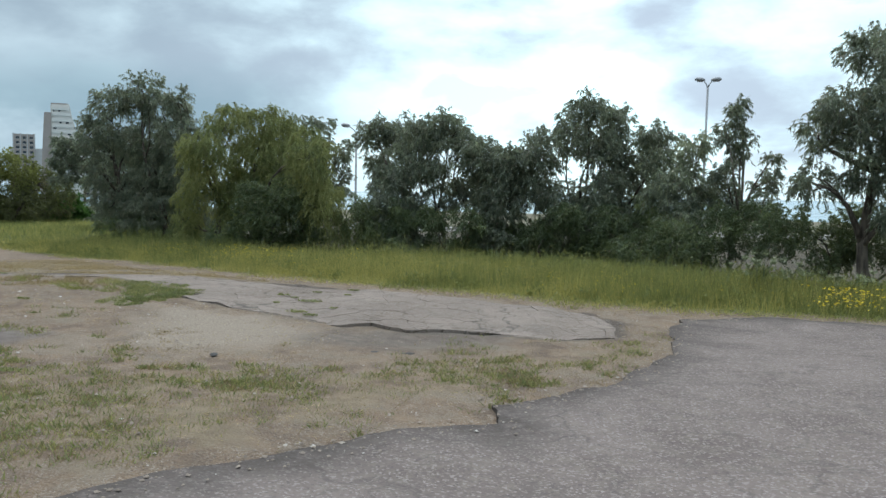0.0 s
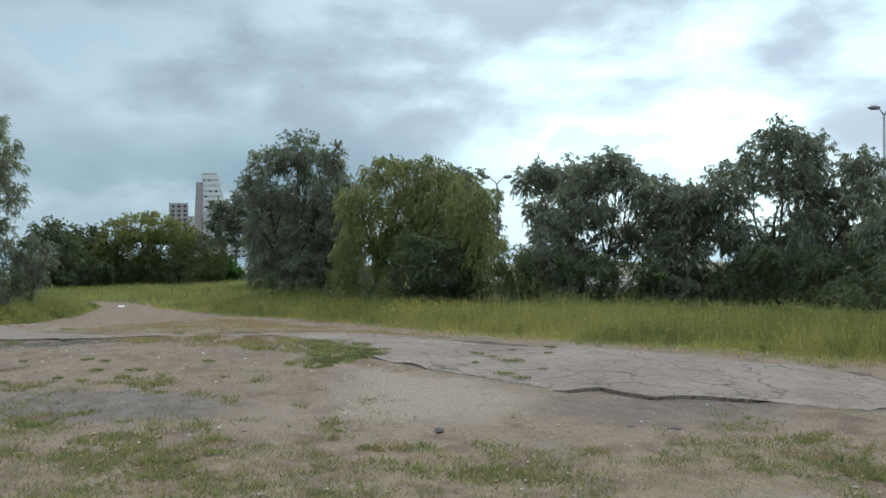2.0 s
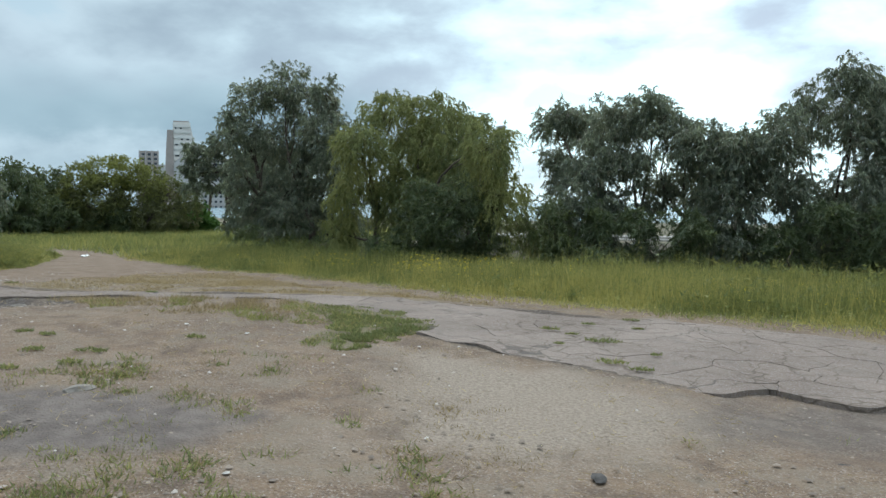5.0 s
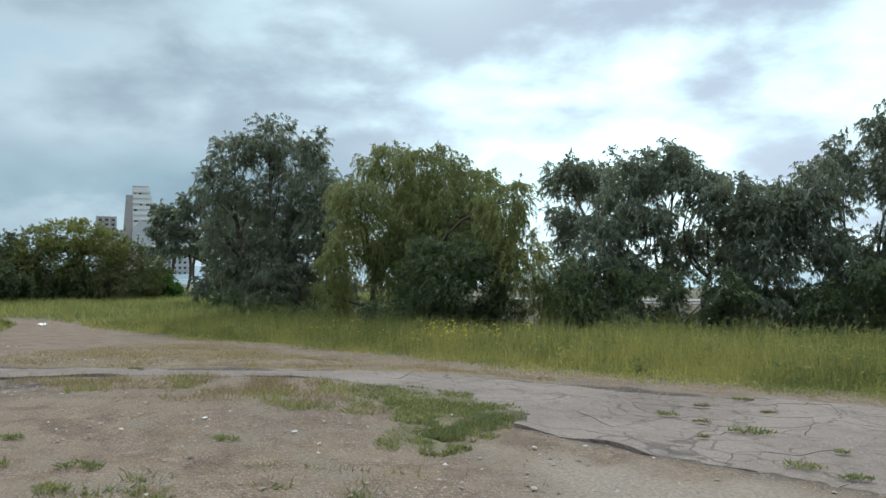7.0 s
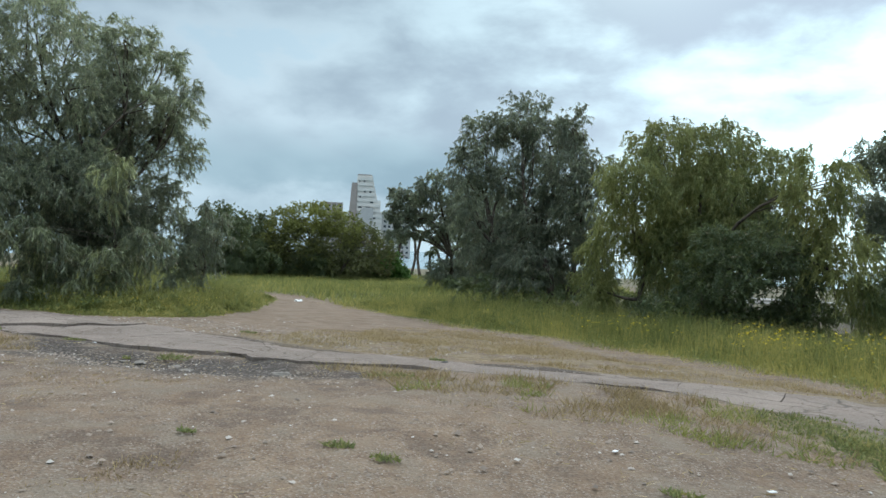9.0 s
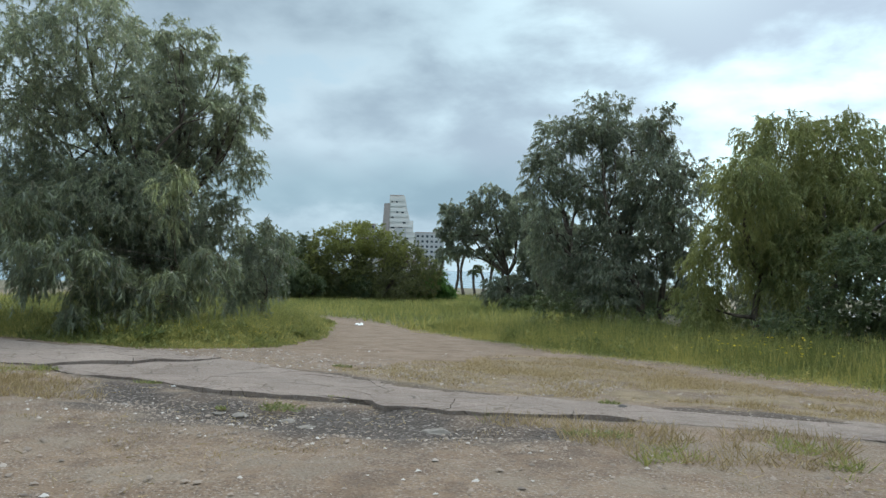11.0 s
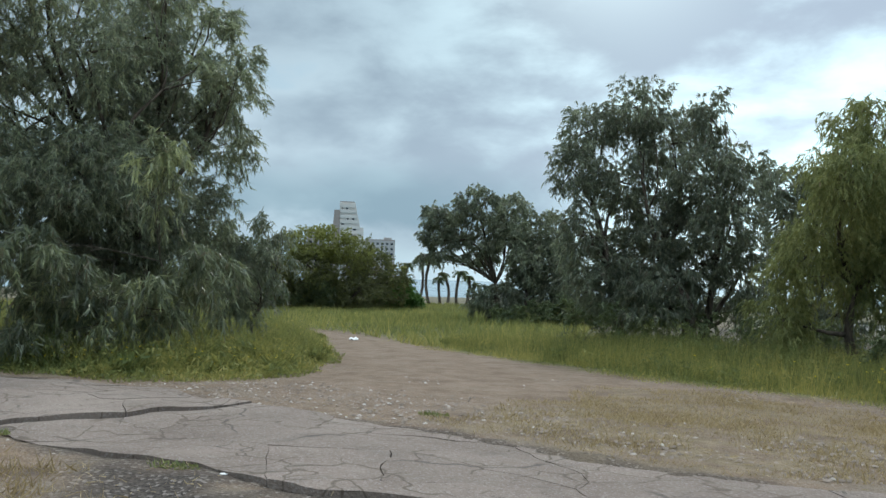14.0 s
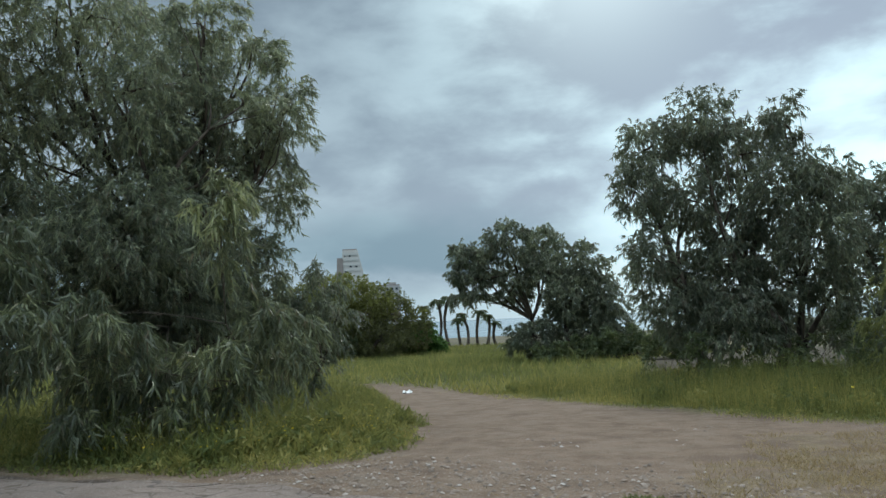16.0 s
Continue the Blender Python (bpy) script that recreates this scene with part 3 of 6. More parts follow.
def build_lot():
    random.seed(6)
    root = tagged(empty("pavement", (0, 0, 0)), "old grey asphalt lot with ragged edge", "pavement", kind="structure")
    outline = ragged(ragged(LOT, 0.25, 0.14, 41), 0.07, 0.045, 43)
    v, f = [], []
    for piece in cells(outline, seeds_in(LOT, 1.3, 0.4), 0.0, 4.0):
        cx, cy = sum(p[0] for p in piece) / len(piece), sum(p[1] for p in piece) / len(piece)
        o, n = len(v), len(piece)
        rings = [[(cx + (x - cx) * q, cy + (y - cy) * q) for x, y in piece] for q in (1.0, 0.75, 0.5, 0.25)]
        for ring in rings:
            v += [(x, y, gz(x, y) + 0.008 + 0.03 * float(smooth(rough(x, y, 0.9, 49), 0.3, 0.6))) for x, y in ring]
        v += [(x, y, gz(x, y) - 0.08) for x, y in piece] + [(cx, cy, gz(cx, cy) + 0.034)]
        for i in range(n):
            j = (i + 1) % n
            f += [(o + r * n + i, o + r * n + j, o + r * n + n + j, o + r * n + n + i) for r in range(3)]
            f += [(o + 3 * n + i, o + 3 * n + j, o + 5 * n), (o + 4 * n + i, o + 4 * n + j, o + j, o + i)]
    me = mesh_from("asphalt_surface", v, f, M_LOT)
    x, y = np.array([p[0] for p in v]), np.array([p[1] for p in v])
    worn = 1 - smooth(edge_distance(x, y, LOT) + 0.7 * (rough(x, y, 0.8, 47) - 0.5), 0.0, 0.5)
    me.attributes.new("worn", "FLOAT", "POINT").data.foreach_set("value", worn.astype(np.float32))
    put("asphalt_surface", me, root)


build_path()
build_lot()


# ---- leaves, twigs, trees ----
def leaf_sheet(base, way, side, length, width):
    """Pointed leaves as tapering blades: places, directions and sizes as arrays."""
    n = len(base)
    s = side * (width / 2)[:, None]
    v = np.stack([base - s, base + s, base + way * length[:, None]], 1).reshape(-1, 3)
    return v, np.arange(n * 3).reshape(n, 3)


def unit(a):
    return a / np.maximum(np.linalg.norm(a, axis=-1, keepdims=True), 1e-9)


def crown_mesh(rng, blobs, density, leaf, mat, droop=0.75, twig=0.55, per_twig=16, shell=0.4, clump=11, upper=0.86, hang=0.9):
    """A crown of hanging twigs gathered in uneven clumps; blobs are (x, y, z, radius, half height, tint)."""
    V, F, T, o = [], [], [], 0
    high = max(b[2] for b in blobs)
    for bx, by, bz, r, rz, tint in blobs:
        n = max(6, int(1.2 * density * (upper if bz > 0.5 * high else 1.0) * (r * r + 2 * r * rz) * 5.5))
        # sub-clumps on the shell of the clump, so that the outline is uneven
        k = max(5, n // clump)
        c = unit(rng.normal(size=(k, 3)))
        c *= rng.uniform(shell, 1.0, (k, 1))
        pick = rng.integers(0, k, n)
        p = c[pick] + rng.normal(size=(n, 3)) * 0.12
        start = np.stack([bx + p[:, 0] * r, by + p[:, 1] * r, bz + p[:, 2] * rz], -1)
        out = unit(p * (1, 1, 0.6) + rng.normal(size=(n, 3)) * 0.55)
        L = twig * rng.uniform(0.35, 0.95, n)
        ct = np.clip(tint + rng.normal(0, 0.16, k)[pick], 0, 1)
        s = rng.uniform(0, 1, (n, per_twig))
        fall = droop * s * s
        base = start[:, None] + out[:, None] * (s * (1 - 0.5 * fall))[..., None] * L[:, None, None]
        base[..., 2] -= fall * L[:, None] * 0.9
        way = unit(out[:, None] * 0.4 + rng.normal(size=(n, per_twig, 3)) * 0.42 + np.array((0, 0, -1.0)) * hang)
        side = unit(np.cross(way, rng.normal(size=way.shape)))
        m = n * per_twig
        length = leaf[0] * rng.uniform(0.5, 1.15, m)
        v, f = leaf_sheet(base.reshape(m, 3), way.reshape(m, 3), side.reshape(m, 3), length, leaf[1] * rng.uniform(0.55, 1.0, m))
        V.append(v)
        F.append(f + o)
        o += len(v)
        T.append(np.repeat(np.repeat(ct, per_twig), 3))
    return mesh_from("crown", np.concatenate(V), np.concatenate(F), mat, False, np.concatenate(T))


def bend(a, b, sag, rng, n=5):
    a, b = Vector(a), Vector(b)
    d = (b - a).length
    off = Vector(rng.normal(size=3) * 0.11 * d)
    return [a.lerp(b, i / n) + (off + Vector((0, 0, sag * d))) * math.sin(math.pi * i / n) for i in range(n + 1)]


def tree(name, at, blobs, label, seed, trunks=((0, 0),), girth=0.16, density=26, leaf=(0.16, 0.028), mat=None, bark=None, fork=0.35, droop=0.75, twig=0.55, per_twig=16, category="tree", group="", shell=0.4, clump=11, upper=0.86, hang=0.9):
    """trunks: where each stem leaves the ground, from the tree's base."""
    rng = np.random.default_rng(seed)
    root = tagged(empty(name, (at[0], at[1], gz(*at))), label, category, group)
    grow = 1 + float(far_fall(*at)) / max(b[2] + b[4] for b in blobs)
    blobs = [(b[0], b[1], b[2] * grow, b[3], b[4] * grow, b[5]) for b in blobs]
    mean = Vector((sum(b[0] for b in blobs) / len(blobs), sum(b[1] for b in blobs) / len(blobs), 0))
    top = max(b[2] for b in blobs)
    forks = []
    for i, (sx, sy) in enumerate(trunks):
        head = Vector((sx, sy, 0)).lerp(mean, 0.6) + Vector((sx * 1.1, sy * 1.1, top * fork))
        pts = bend((sx, sy, -0.15), head, 0.0, rng)
        g = girth * rng.uniform(0.8, 1.1)
        put("trunk", Solid().tube(pts, [g * (1.35 if j == 0 else 1 - 0.1 * j) for j in range(len(pts))], 9).mesh("trunk", bark or M_BARK, True), root)
        forks.append((head, g * 0.5, pts))
    for b in blobs:
        c = Vector((b[0], b[1], b[2]))
        head, g, pts = min(forks, key=lambda q: (q[0].xy - c.xy).length)
        src = head if c.z > head.z else pts[3]
        way = bend(src, c, 0.05, rng)
        s = Solid().tube(way, [g * (1 - 0.16 * j) for j in range(len(way))], 6)
        for _ in range(4):
            a = way[rng.integers(2, len(way))]
            e = c + Vector((rng.uniform(-1, 1) * b[3] * 0.75, rng.uniform(-1, 1) * b[3] * 0.75, rng.uniform(-1, 0.6) * b[4] * 0.75))
            w = bend(a, e, 0.03, rng, 3)
            s.tube(w, [g * 0.4, g * 0.3, g * 0.2, g * 0.08], 4)
        put("limb", s.mesh("limb", bark or M_BARK, True), root)
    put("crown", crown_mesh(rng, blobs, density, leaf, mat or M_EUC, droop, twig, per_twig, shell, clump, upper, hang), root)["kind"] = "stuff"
    return root


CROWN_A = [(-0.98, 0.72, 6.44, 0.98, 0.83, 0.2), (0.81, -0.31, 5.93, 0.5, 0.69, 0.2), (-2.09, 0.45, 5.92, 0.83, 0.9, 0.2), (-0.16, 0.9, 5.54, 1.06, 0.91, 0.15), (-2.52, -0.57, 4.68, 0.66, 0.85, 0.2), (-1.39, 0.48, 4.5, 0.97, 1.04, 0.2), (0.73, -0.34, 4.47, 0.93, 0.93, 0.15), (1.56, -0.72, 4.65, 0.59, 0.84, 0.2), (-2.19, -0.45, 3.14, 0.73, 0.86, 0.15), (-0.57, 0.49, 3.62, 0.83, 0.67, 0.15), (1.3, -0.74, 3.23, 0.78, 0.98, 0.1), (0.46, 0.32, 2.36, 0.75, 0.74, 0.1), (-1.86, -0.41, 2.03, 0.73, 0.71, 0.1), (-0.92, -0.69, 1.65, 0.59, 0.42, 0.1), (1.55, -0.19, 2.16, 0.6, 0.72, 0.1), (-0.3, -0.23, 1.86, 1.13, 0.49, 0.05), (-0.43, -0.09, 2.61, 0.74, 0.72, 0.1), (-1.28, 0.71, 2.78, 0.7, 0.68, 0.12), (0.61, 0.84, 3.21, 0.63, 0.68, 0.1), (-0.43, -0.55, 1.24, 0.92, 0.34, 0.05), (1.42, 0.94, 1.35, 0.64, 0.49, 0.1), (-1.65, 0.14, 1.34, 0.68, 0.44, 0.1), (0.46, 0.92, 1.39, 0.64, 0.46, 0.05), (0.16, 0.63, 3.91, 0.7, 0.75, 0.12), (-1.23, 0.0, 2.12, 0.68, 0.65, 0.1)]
CROWN_B = [(-1.08, 0.2, 4.86, 0.82, 0.61, 0.68), (0.17, 0.66, 4.76, 0.99, 0.69, 0.63), (-1.64, -1.03, 3.78, 0.78, 0.92, 0.72), (-0.47, 0.66, 3.53, 1.14, 1.06, 0.72), (1.41, 0.62, 4.01, 0.75, 0.81, 0.54), (2.29, -2.59, 3.57, 0.71, 0.72, 0.63), (-2.19, 0.15, 2.44, 0.75, 0.97, 0.77), (-1.08, 0.35, 1.97, 0.75, 0.97, 0.54), (2.64, -2.38, 2.26, 0.6, 0.95, 0.68), (-2.7, 0.31, 1.06, 0.55, 0.74, 0.81), (3.07, -2.11, 1.28, 0.4, 0.57, 0.45), (0.57, -0.03, 3.4, 0.88, 0.79, 0.63), (0.7, 0.31, 2.7, 1.04, 0.8, 0.45), (1.74, 0.42, 2.63, 0.75, 0.8, 0.4), (-0.59, 0.33, 2.45, 0.83, 0.81, 0.5)]
CROWN_Bd = [(0.2, -0.48, 1.75, 0.92, 0.7, 0.1), (1.18, -0.14, 1.4, 0.67, 0.64, 0.05), (-0.72, 0.17, 1.23, 0.68, 0.66, 0.1), (-1.46, 0.17, 0.57, 0.68, 0.44, 0.1), (0.14, 0.41, 0.57, 1.1, 0.47, 0.12), (1.46, 0.53, 0.65, 0.76, 0.53, 0.05), (0.75, -0.27, 2.25, 0.73, 0.57, 0.1), (-0.39, -0.28, 2.1, 0.66, 0.57, 0.12)]
CROWN_C = [(-2.85, 2.18, 4.47, 0.53, 0.7, 0.15), (-1.89, 2.7, 4.52, 0.77, 0.65, 0.2), (-1.0, 1.06, 4.49, 0.72, 0.68, 0.15), (-0.16, 0.33, 4.67, 0.66, 0.6, 0.15), (0.39, -0.12, 3.97, 0.57, 0.56, 0.2), (0.97, -0.6, 3.68, 0.59, 0.55, 0.2), (1.5, -1.08, 3.32, 0.5, 0.63, 0.15), (-2.66, 3.53, 3.21, 0.53, 0.89, 0.1), (-1.66, 0.76, 3.22, 0.81, 0.71, 0.12), (-2.14, -0.09, 2.05, 0.7, 0.76, 0.1), (-1.04, 0.38, 1.76, 0.65, 0.7, 0.1), (1.36, 0.04, 2.59, 0.73, 0.79, 0.12), (-2.75, 3.37, 0.94, 0.66, 0.71, 0.5), (-1.7, -0.09, 0.8, 0.85, 0.53, 0.1), (-0.36, -0.26, 0.46, 0.64, 0.38, 0.15), (1.21, -0.9, 1.02, 0.56, 0.6, 0.1), (-0.61, 0.29, 3.11, 0.65, 0.62, 0.15), (0.29, 0.71, 2.45, 0.52, 0.64, 0.12)]
CROWN_D = [(-0.12, -0.65, 5.17, 0.59, 0.64, 0.15), (1.04, 0.37, 4.83, 0.62, 0.67, 0.15), (-0.45, 0.77, 4.55, 0.52, 0.79, 0.2), (0.37, -0.28, 3.99, 0.89, 0.8, 0.1), (2.13, -0.91, 4.38, 0.57, 0.61, 0.15), (-1.68, -0.3, 3.94, 0.67, 0.6, 0.15), (-2.61, -0.41, 3.44, 0.66, 0.6, 0.1), (-1.55, -0.28, 2.78, 0.84, 0.79, 0.12), (-2.74, -0.18, 2.28, 0.74, 0.94, 0.1), (1.51, 0.33, 3.32, 0.66, 0.83, 0.12), (2.35, -1.13, 3.3, 0.63, 0.76, 0.5), (-2.52, -0.22, 0.79, 0.88, 0.72, 0.1), (-0.26, 0.83, 0.57, 1.11, 0.7, 0.1), (1.5, 0.45, 0.92, 0.92, 0.95, 0.12), (0.32, -0.79, 2.44, 0.87, 0.84, 0.1), (-0.67, -0.21, 1.86, 0.8, 0.76, 0.1), (1.85, 0.5, 2.09, 0.78, 0.76, 0.1), (0.28, -0.25, 1.51, 0.89, 0.67, 0.08)]
CROWN_E = [(-0.08, -0.25, 4.85, 0.32, 0.41, 0.1), (-0.18, 0.01, 4.28, 0.42, 0.52, 0.15), (0.22, -0.03, 3.61, 0.42, 0.61, 0.1), (-0.35, -0.38, 2.88, 0.39, 0.51, 0.15), (0.94, -0.38, 3.38, 0.27, 0.35, 0.1), (1.09, 0.15, 2.75, 0.36, 0.44, 0.15), (-0.88, 0.39, 3.78, 0.52, 0.52, 0.65), (-1.31, 0.47, 2.87, 0.56, 0.61, 0.55), (-0.51, 0.56, 2.39, 0.49, 0.53, 0.3), (-1.76, 0.52, 2.29, 0.56, 0.6, 0.3), (-1.2, 0.13, 1.73, 0.72, 0.6, 0.15), (0.11, 0.39, 2.0, 0.66, 0.62, 0.12), (0.64, -0.69, 1.95, 0.55, 0.51, 0.12)]
CROWN_S1 = [(-1.84, 0.41, 0.82, 0.67, 0.72, 0.1), (-0.89, -0.01, 1.02, 0.74, 0.79, 0.15), (0.26, 0.28, 1.26, 0.68, 0.82, 0.05), (1.01, -0.13, 1.52, 0.68, 0.73, 0.05)]
CROWN_S2 = [(-0.9, 0.24, 1.41, 0.66, 0.79, 0.1), (-0.04, 0.21, 1.15, 0.75, 0.8, 0.25), (0.79, -0.1, 1.33, 0.75, 0.89, 0.1), (1.49, -0.57, 1.37, 0.75, 0.96, 0.1)]
CROWN_F = [(0.02, 0.88, 5.73, 0.66, 0.79, 0.1), (-0.9, 0.26, 4.37, 0.77, 0.68, 0.15), (-1.0, 1.19, 3.85, 0.58, 0.62, 0.2), (-0.32, -0.34, 4.18, 0.83, 0.89, 0.1), (-1.32, 0.67, 2.59, 0.48, 0.49, 0.2), (-0.48, -0.2, 3.05, 0.69, 0.74, 0.1), (0.42, -0.16, 5.23, 0.85, 1.07, 0.1), (0.24, -1.04, 3.52, 0.82, 0.88, 0.1), (0.27, -0.33, 2.16, 0.7, 0.75, 0.1)]
CROWN_G = [(-2.68, -0.05, 5.0, 0.93, 0.83, 0.2), (-0.61, -0.74, 5.61, 1.04, 0.91, 0.15), (0.76, 1.07, 5.38, 1.09, 0.95, 0.4), (2.72, 0.51, 4.39, 1.14, 1.14, 0.25), (-2.23, -0.81, 3.7, 0.7, 0.81, 0.1), (-0.39, 0.15, 3.62, 1.14, 0.93, 0.25), (1.96, -0.27, 2.81, 1.19, 0.96, 0.2), (3.73, 0.04, 2.72, 0.99, 1.33, 0.1), (4.07, 0.55, 1.01, 1.01, 0.97, 0.1), (0.56, -0.43, 1.12, 1.49, 0.7, 0.1)]
CROWN_G2 = [(1.2, 0.1, 4.1, 0.95, 0.8, 0.35), (2.6, 0.2, 3.5, 0.9, 0.9, 0.4), (-1.6, -0.3, 4.5, 0.9, 0.8, 0.15), (3.1, 0.3, 1.9, 1.1, 0.9, 0.3), (1.4, 0.2, 2.2, 0.9, 0.8, 0.25), (-3.2, -0.2, 4.2, 0.6, 0.7, 0.1), (-3.3, -0.3, 3.2, 0.45, 0.7, 0.1), (0.2, 0.3, 4.7, 0.8, 0.7, 0.3)]
CROWN_K = [(-0.9, 0.2, 6.3, 0.9, 0.9, 0.15), (0.6, 0.0, 6.5, 1.0, 0.9, 0.15), (-1.2, 0.1, 4.9, 0.9, 1.0, 0.1), (0.3, 0.2, 4.9, 1.1, 1.1, 0.1), (1.5, 0.0, 5.1, 0.9, 1.0, 0.12), (-1.0, 0.0, 3.4, 0.9, 1.0, 0.08), (0.5, 0.1, 3.3, 1.1, 1.0, 0.08), (1.7, 0.2, 3.4, 0.8, 0.9, 0.1), (-0.9, 0.0, 1.8, 0.9, 1.0, 0.05), (0.6, 0.0, 1.6, 1.1, 1.0, 0.05), (-0.2, 0.0, 0.6, 1.4, 0.7, 0.05)]
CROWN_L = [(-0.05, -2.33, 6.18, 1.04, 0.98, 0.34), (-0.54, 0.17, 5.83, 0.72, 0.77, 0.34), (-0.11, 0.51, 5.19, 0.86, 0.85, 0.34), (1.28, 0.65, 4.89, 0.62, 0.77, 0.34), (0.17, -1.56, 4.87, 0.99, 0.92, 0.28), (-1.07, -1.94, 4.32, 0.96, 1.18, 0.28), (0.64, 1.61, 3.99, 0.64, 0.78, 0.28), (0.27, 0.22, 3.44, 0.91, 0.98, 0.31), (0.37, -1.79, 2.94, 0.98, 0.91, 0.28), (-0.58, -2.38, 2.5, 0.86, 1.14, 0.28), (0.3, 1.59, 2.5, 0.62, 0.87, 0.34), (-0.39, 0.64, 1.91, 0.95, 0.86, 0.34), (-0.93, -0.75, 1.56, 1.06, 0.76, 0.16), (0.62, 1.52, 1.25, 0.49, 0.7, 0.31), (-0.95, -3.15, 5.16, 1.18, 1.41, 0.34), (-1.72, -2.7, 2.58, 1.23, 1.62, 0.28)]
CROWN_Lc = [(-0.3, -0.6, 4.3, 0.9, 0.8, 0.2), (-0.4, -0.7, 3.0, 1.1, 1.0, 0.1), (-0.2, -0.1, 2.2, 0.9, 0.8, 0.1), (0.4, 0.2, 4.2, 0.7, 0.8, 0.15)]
# Low tints put the shade on the left boughs into their leaf colour.
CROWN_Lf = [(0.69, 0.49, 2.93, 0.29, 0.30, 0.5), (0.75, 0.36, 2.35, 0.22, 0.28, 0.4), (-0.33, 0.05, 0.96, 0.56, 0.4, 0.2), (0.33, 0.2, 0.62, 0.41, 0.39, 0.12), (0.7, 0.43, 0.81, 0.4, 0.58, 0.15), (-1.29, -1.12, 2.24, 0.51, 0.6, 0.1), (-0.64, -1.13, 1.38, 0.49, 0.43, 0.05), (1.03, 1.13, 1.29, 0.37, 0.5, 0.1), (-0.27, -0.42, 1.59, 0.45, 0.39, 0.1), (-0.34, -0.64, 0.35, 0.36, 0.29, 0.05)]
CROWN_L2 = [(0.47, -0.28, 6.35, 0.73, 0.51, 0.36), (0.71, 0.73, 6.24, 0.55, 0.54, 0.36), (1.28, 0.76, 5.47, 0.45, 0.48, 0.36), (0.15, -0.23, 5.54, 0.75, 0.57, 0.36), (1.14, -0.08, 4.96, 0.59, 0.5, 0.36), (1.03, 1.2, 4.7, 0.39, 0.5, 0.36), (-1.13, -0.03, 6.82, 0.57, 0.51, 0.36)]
CROWN_W = [(-0.6, -0.5, 0.35, 0.7, 0.4, 0.1), (0.6, -0.3, 0.5, 0.8, 0.5, 0.15), (1.7, -0.3, 0.6, 0.8, 0.55, 0.1), (2.86, 0.4, 0.75, 0.96, 0.6, 0.1), (4.17, 0.5, 0.7, 0.9, 0.65, 0.12), (5.4, 0.2, 0.6, 0.8, 0.6, 0.1)]
CROWN_U = [(-3.08, 0.62, 0.37, 0.72, 0.77, 0.25), (-1.91, -0.2, 0.33, 0.69, 0.66, 0.1), (-0.71, 0.44, 0.18, 0.63, 0.51, 0.1), (0.34, -0.28, 0.47, 0.69, 0.66, 0.05), (1.52, 0.06, 0.34, 0.71, 0.59, 0.1), (-3.29, -0.04, 1.41, 0.62, 0.83, 0.3), (-2.13, 0.27, 1.46, 0.63, 0.76, 0.1), (-0.8, 0.22, 1.36, 0.63, 0.59, 0.1), (0.39, -0.65, 1.46, 0.53, 0.57, 0.12), (1.94, -0.05, 1.11, 0.63, 0.59, 0.1)]
CROWN_V = [(-1.6, 0.52, 0.28, 0.61, 0.46, 0.1), (-0.59, 0.27, 0.28, 0.61, 0.49, 0.1), (0.3, -0.15, 0.61, 0.68, 0.74, 0.1), (1.41, -0.3, 0.54, 0.69, 0.74, 0.12), (2.17, -0.83, 0.78, 0.69, 0.82, 0.1), (2.97, -1.19, 0.72, 0.76, 0.82, 0.15), (-0.54, -0.27, 1.63, 0.6, 0.64, 0.1), (2.18, -1.28, 1.81, 0.75, 0.64, 0.15), (-1.19, 0.49, 0.93, 0.61, 0.58, 0.1), (0.75, -0.77, 1.42, 0.6, 0.64, 0.1)]
CROWN_M = [(-1.91, -1.88, 3.95, 1.58, 1.3, 0.7), (-0.41, -1.17, 4.67, 1.85, 1.2, 0.95), (0.79, 0.17, 4.63, 1.78, 1.21, 0.92), (2.6, 0.5, 3.96, 1.76, 1.4, 0.7), (-3.07, -2.16, 2.43, 1.5, 1.41, 0.56), (-0.68, -1.47, 2.54, 2.22, 1.69, 0.43), (1.16, 0.73, 2.42, 2.25, 1.72, 0.38), (3.52, 2.08, 2.8, 1.79, 1.72, 0.38), (5.36, 2.39, 1.88, 1.12, 1.51, 0.34), (-0.2, 0.75, 0.96, 2.85, 1.33, 0.2), (3.29, 0.52, 1.12, 2.31, 1.29, 0.25), (-2.94, -0.45, 0.98, 1.62, 1.23, 0.34)]
CROWN_Mb = [(0.27, -0.38, 1.01, 1.46, 0.84, 0.5), (-0.97, 0.01, 0.27, 1.19, 0.85, 0.4), (1.19, 0.09, 0.32, 1.27, 0.73, 0.4)]
CROWN_P = [(-2.15, -1.07, 3.1, 1.0, 1.3, 0.4), (-1.97, -0.98, 1.1, 1.1, 1.2, 0.2), (-0.9, -0.45, 2.8, 1.0, 1.1, 0.5), (-0.54, -0.27, 1.1, 1.0, 1.1, 0.2), (0.54, 0.27, 2.1, 0.9, 1.0, 0.45), (0.63, 0.31, 0.8, 0.9, 0.9, 0.2), (1.61, 0.8, 1.4, 0.8, 0.9, 0.4), (2.33, 1.16, 0.7, 0.6, 0.7, 0.3)]
CROWN_Q = [(-0.9, -0.45, 0.8, 0.8, 0.8, 0.05), (0.1, 0.0, 1.1, 0.9, 0.9, 0.1), (1.0, 0.5, 0.8, 0.8, 0.8, 0.05)]
CROWN_R = [(-0.8, -0.4, 1.0, 0.8, 0.9, 0.15), (0.2, 0.1, 1.5, 0.9, 1.0, 0.2), (1.0, 0.5, 0.9, 0.7, 0.8, 0.1)]
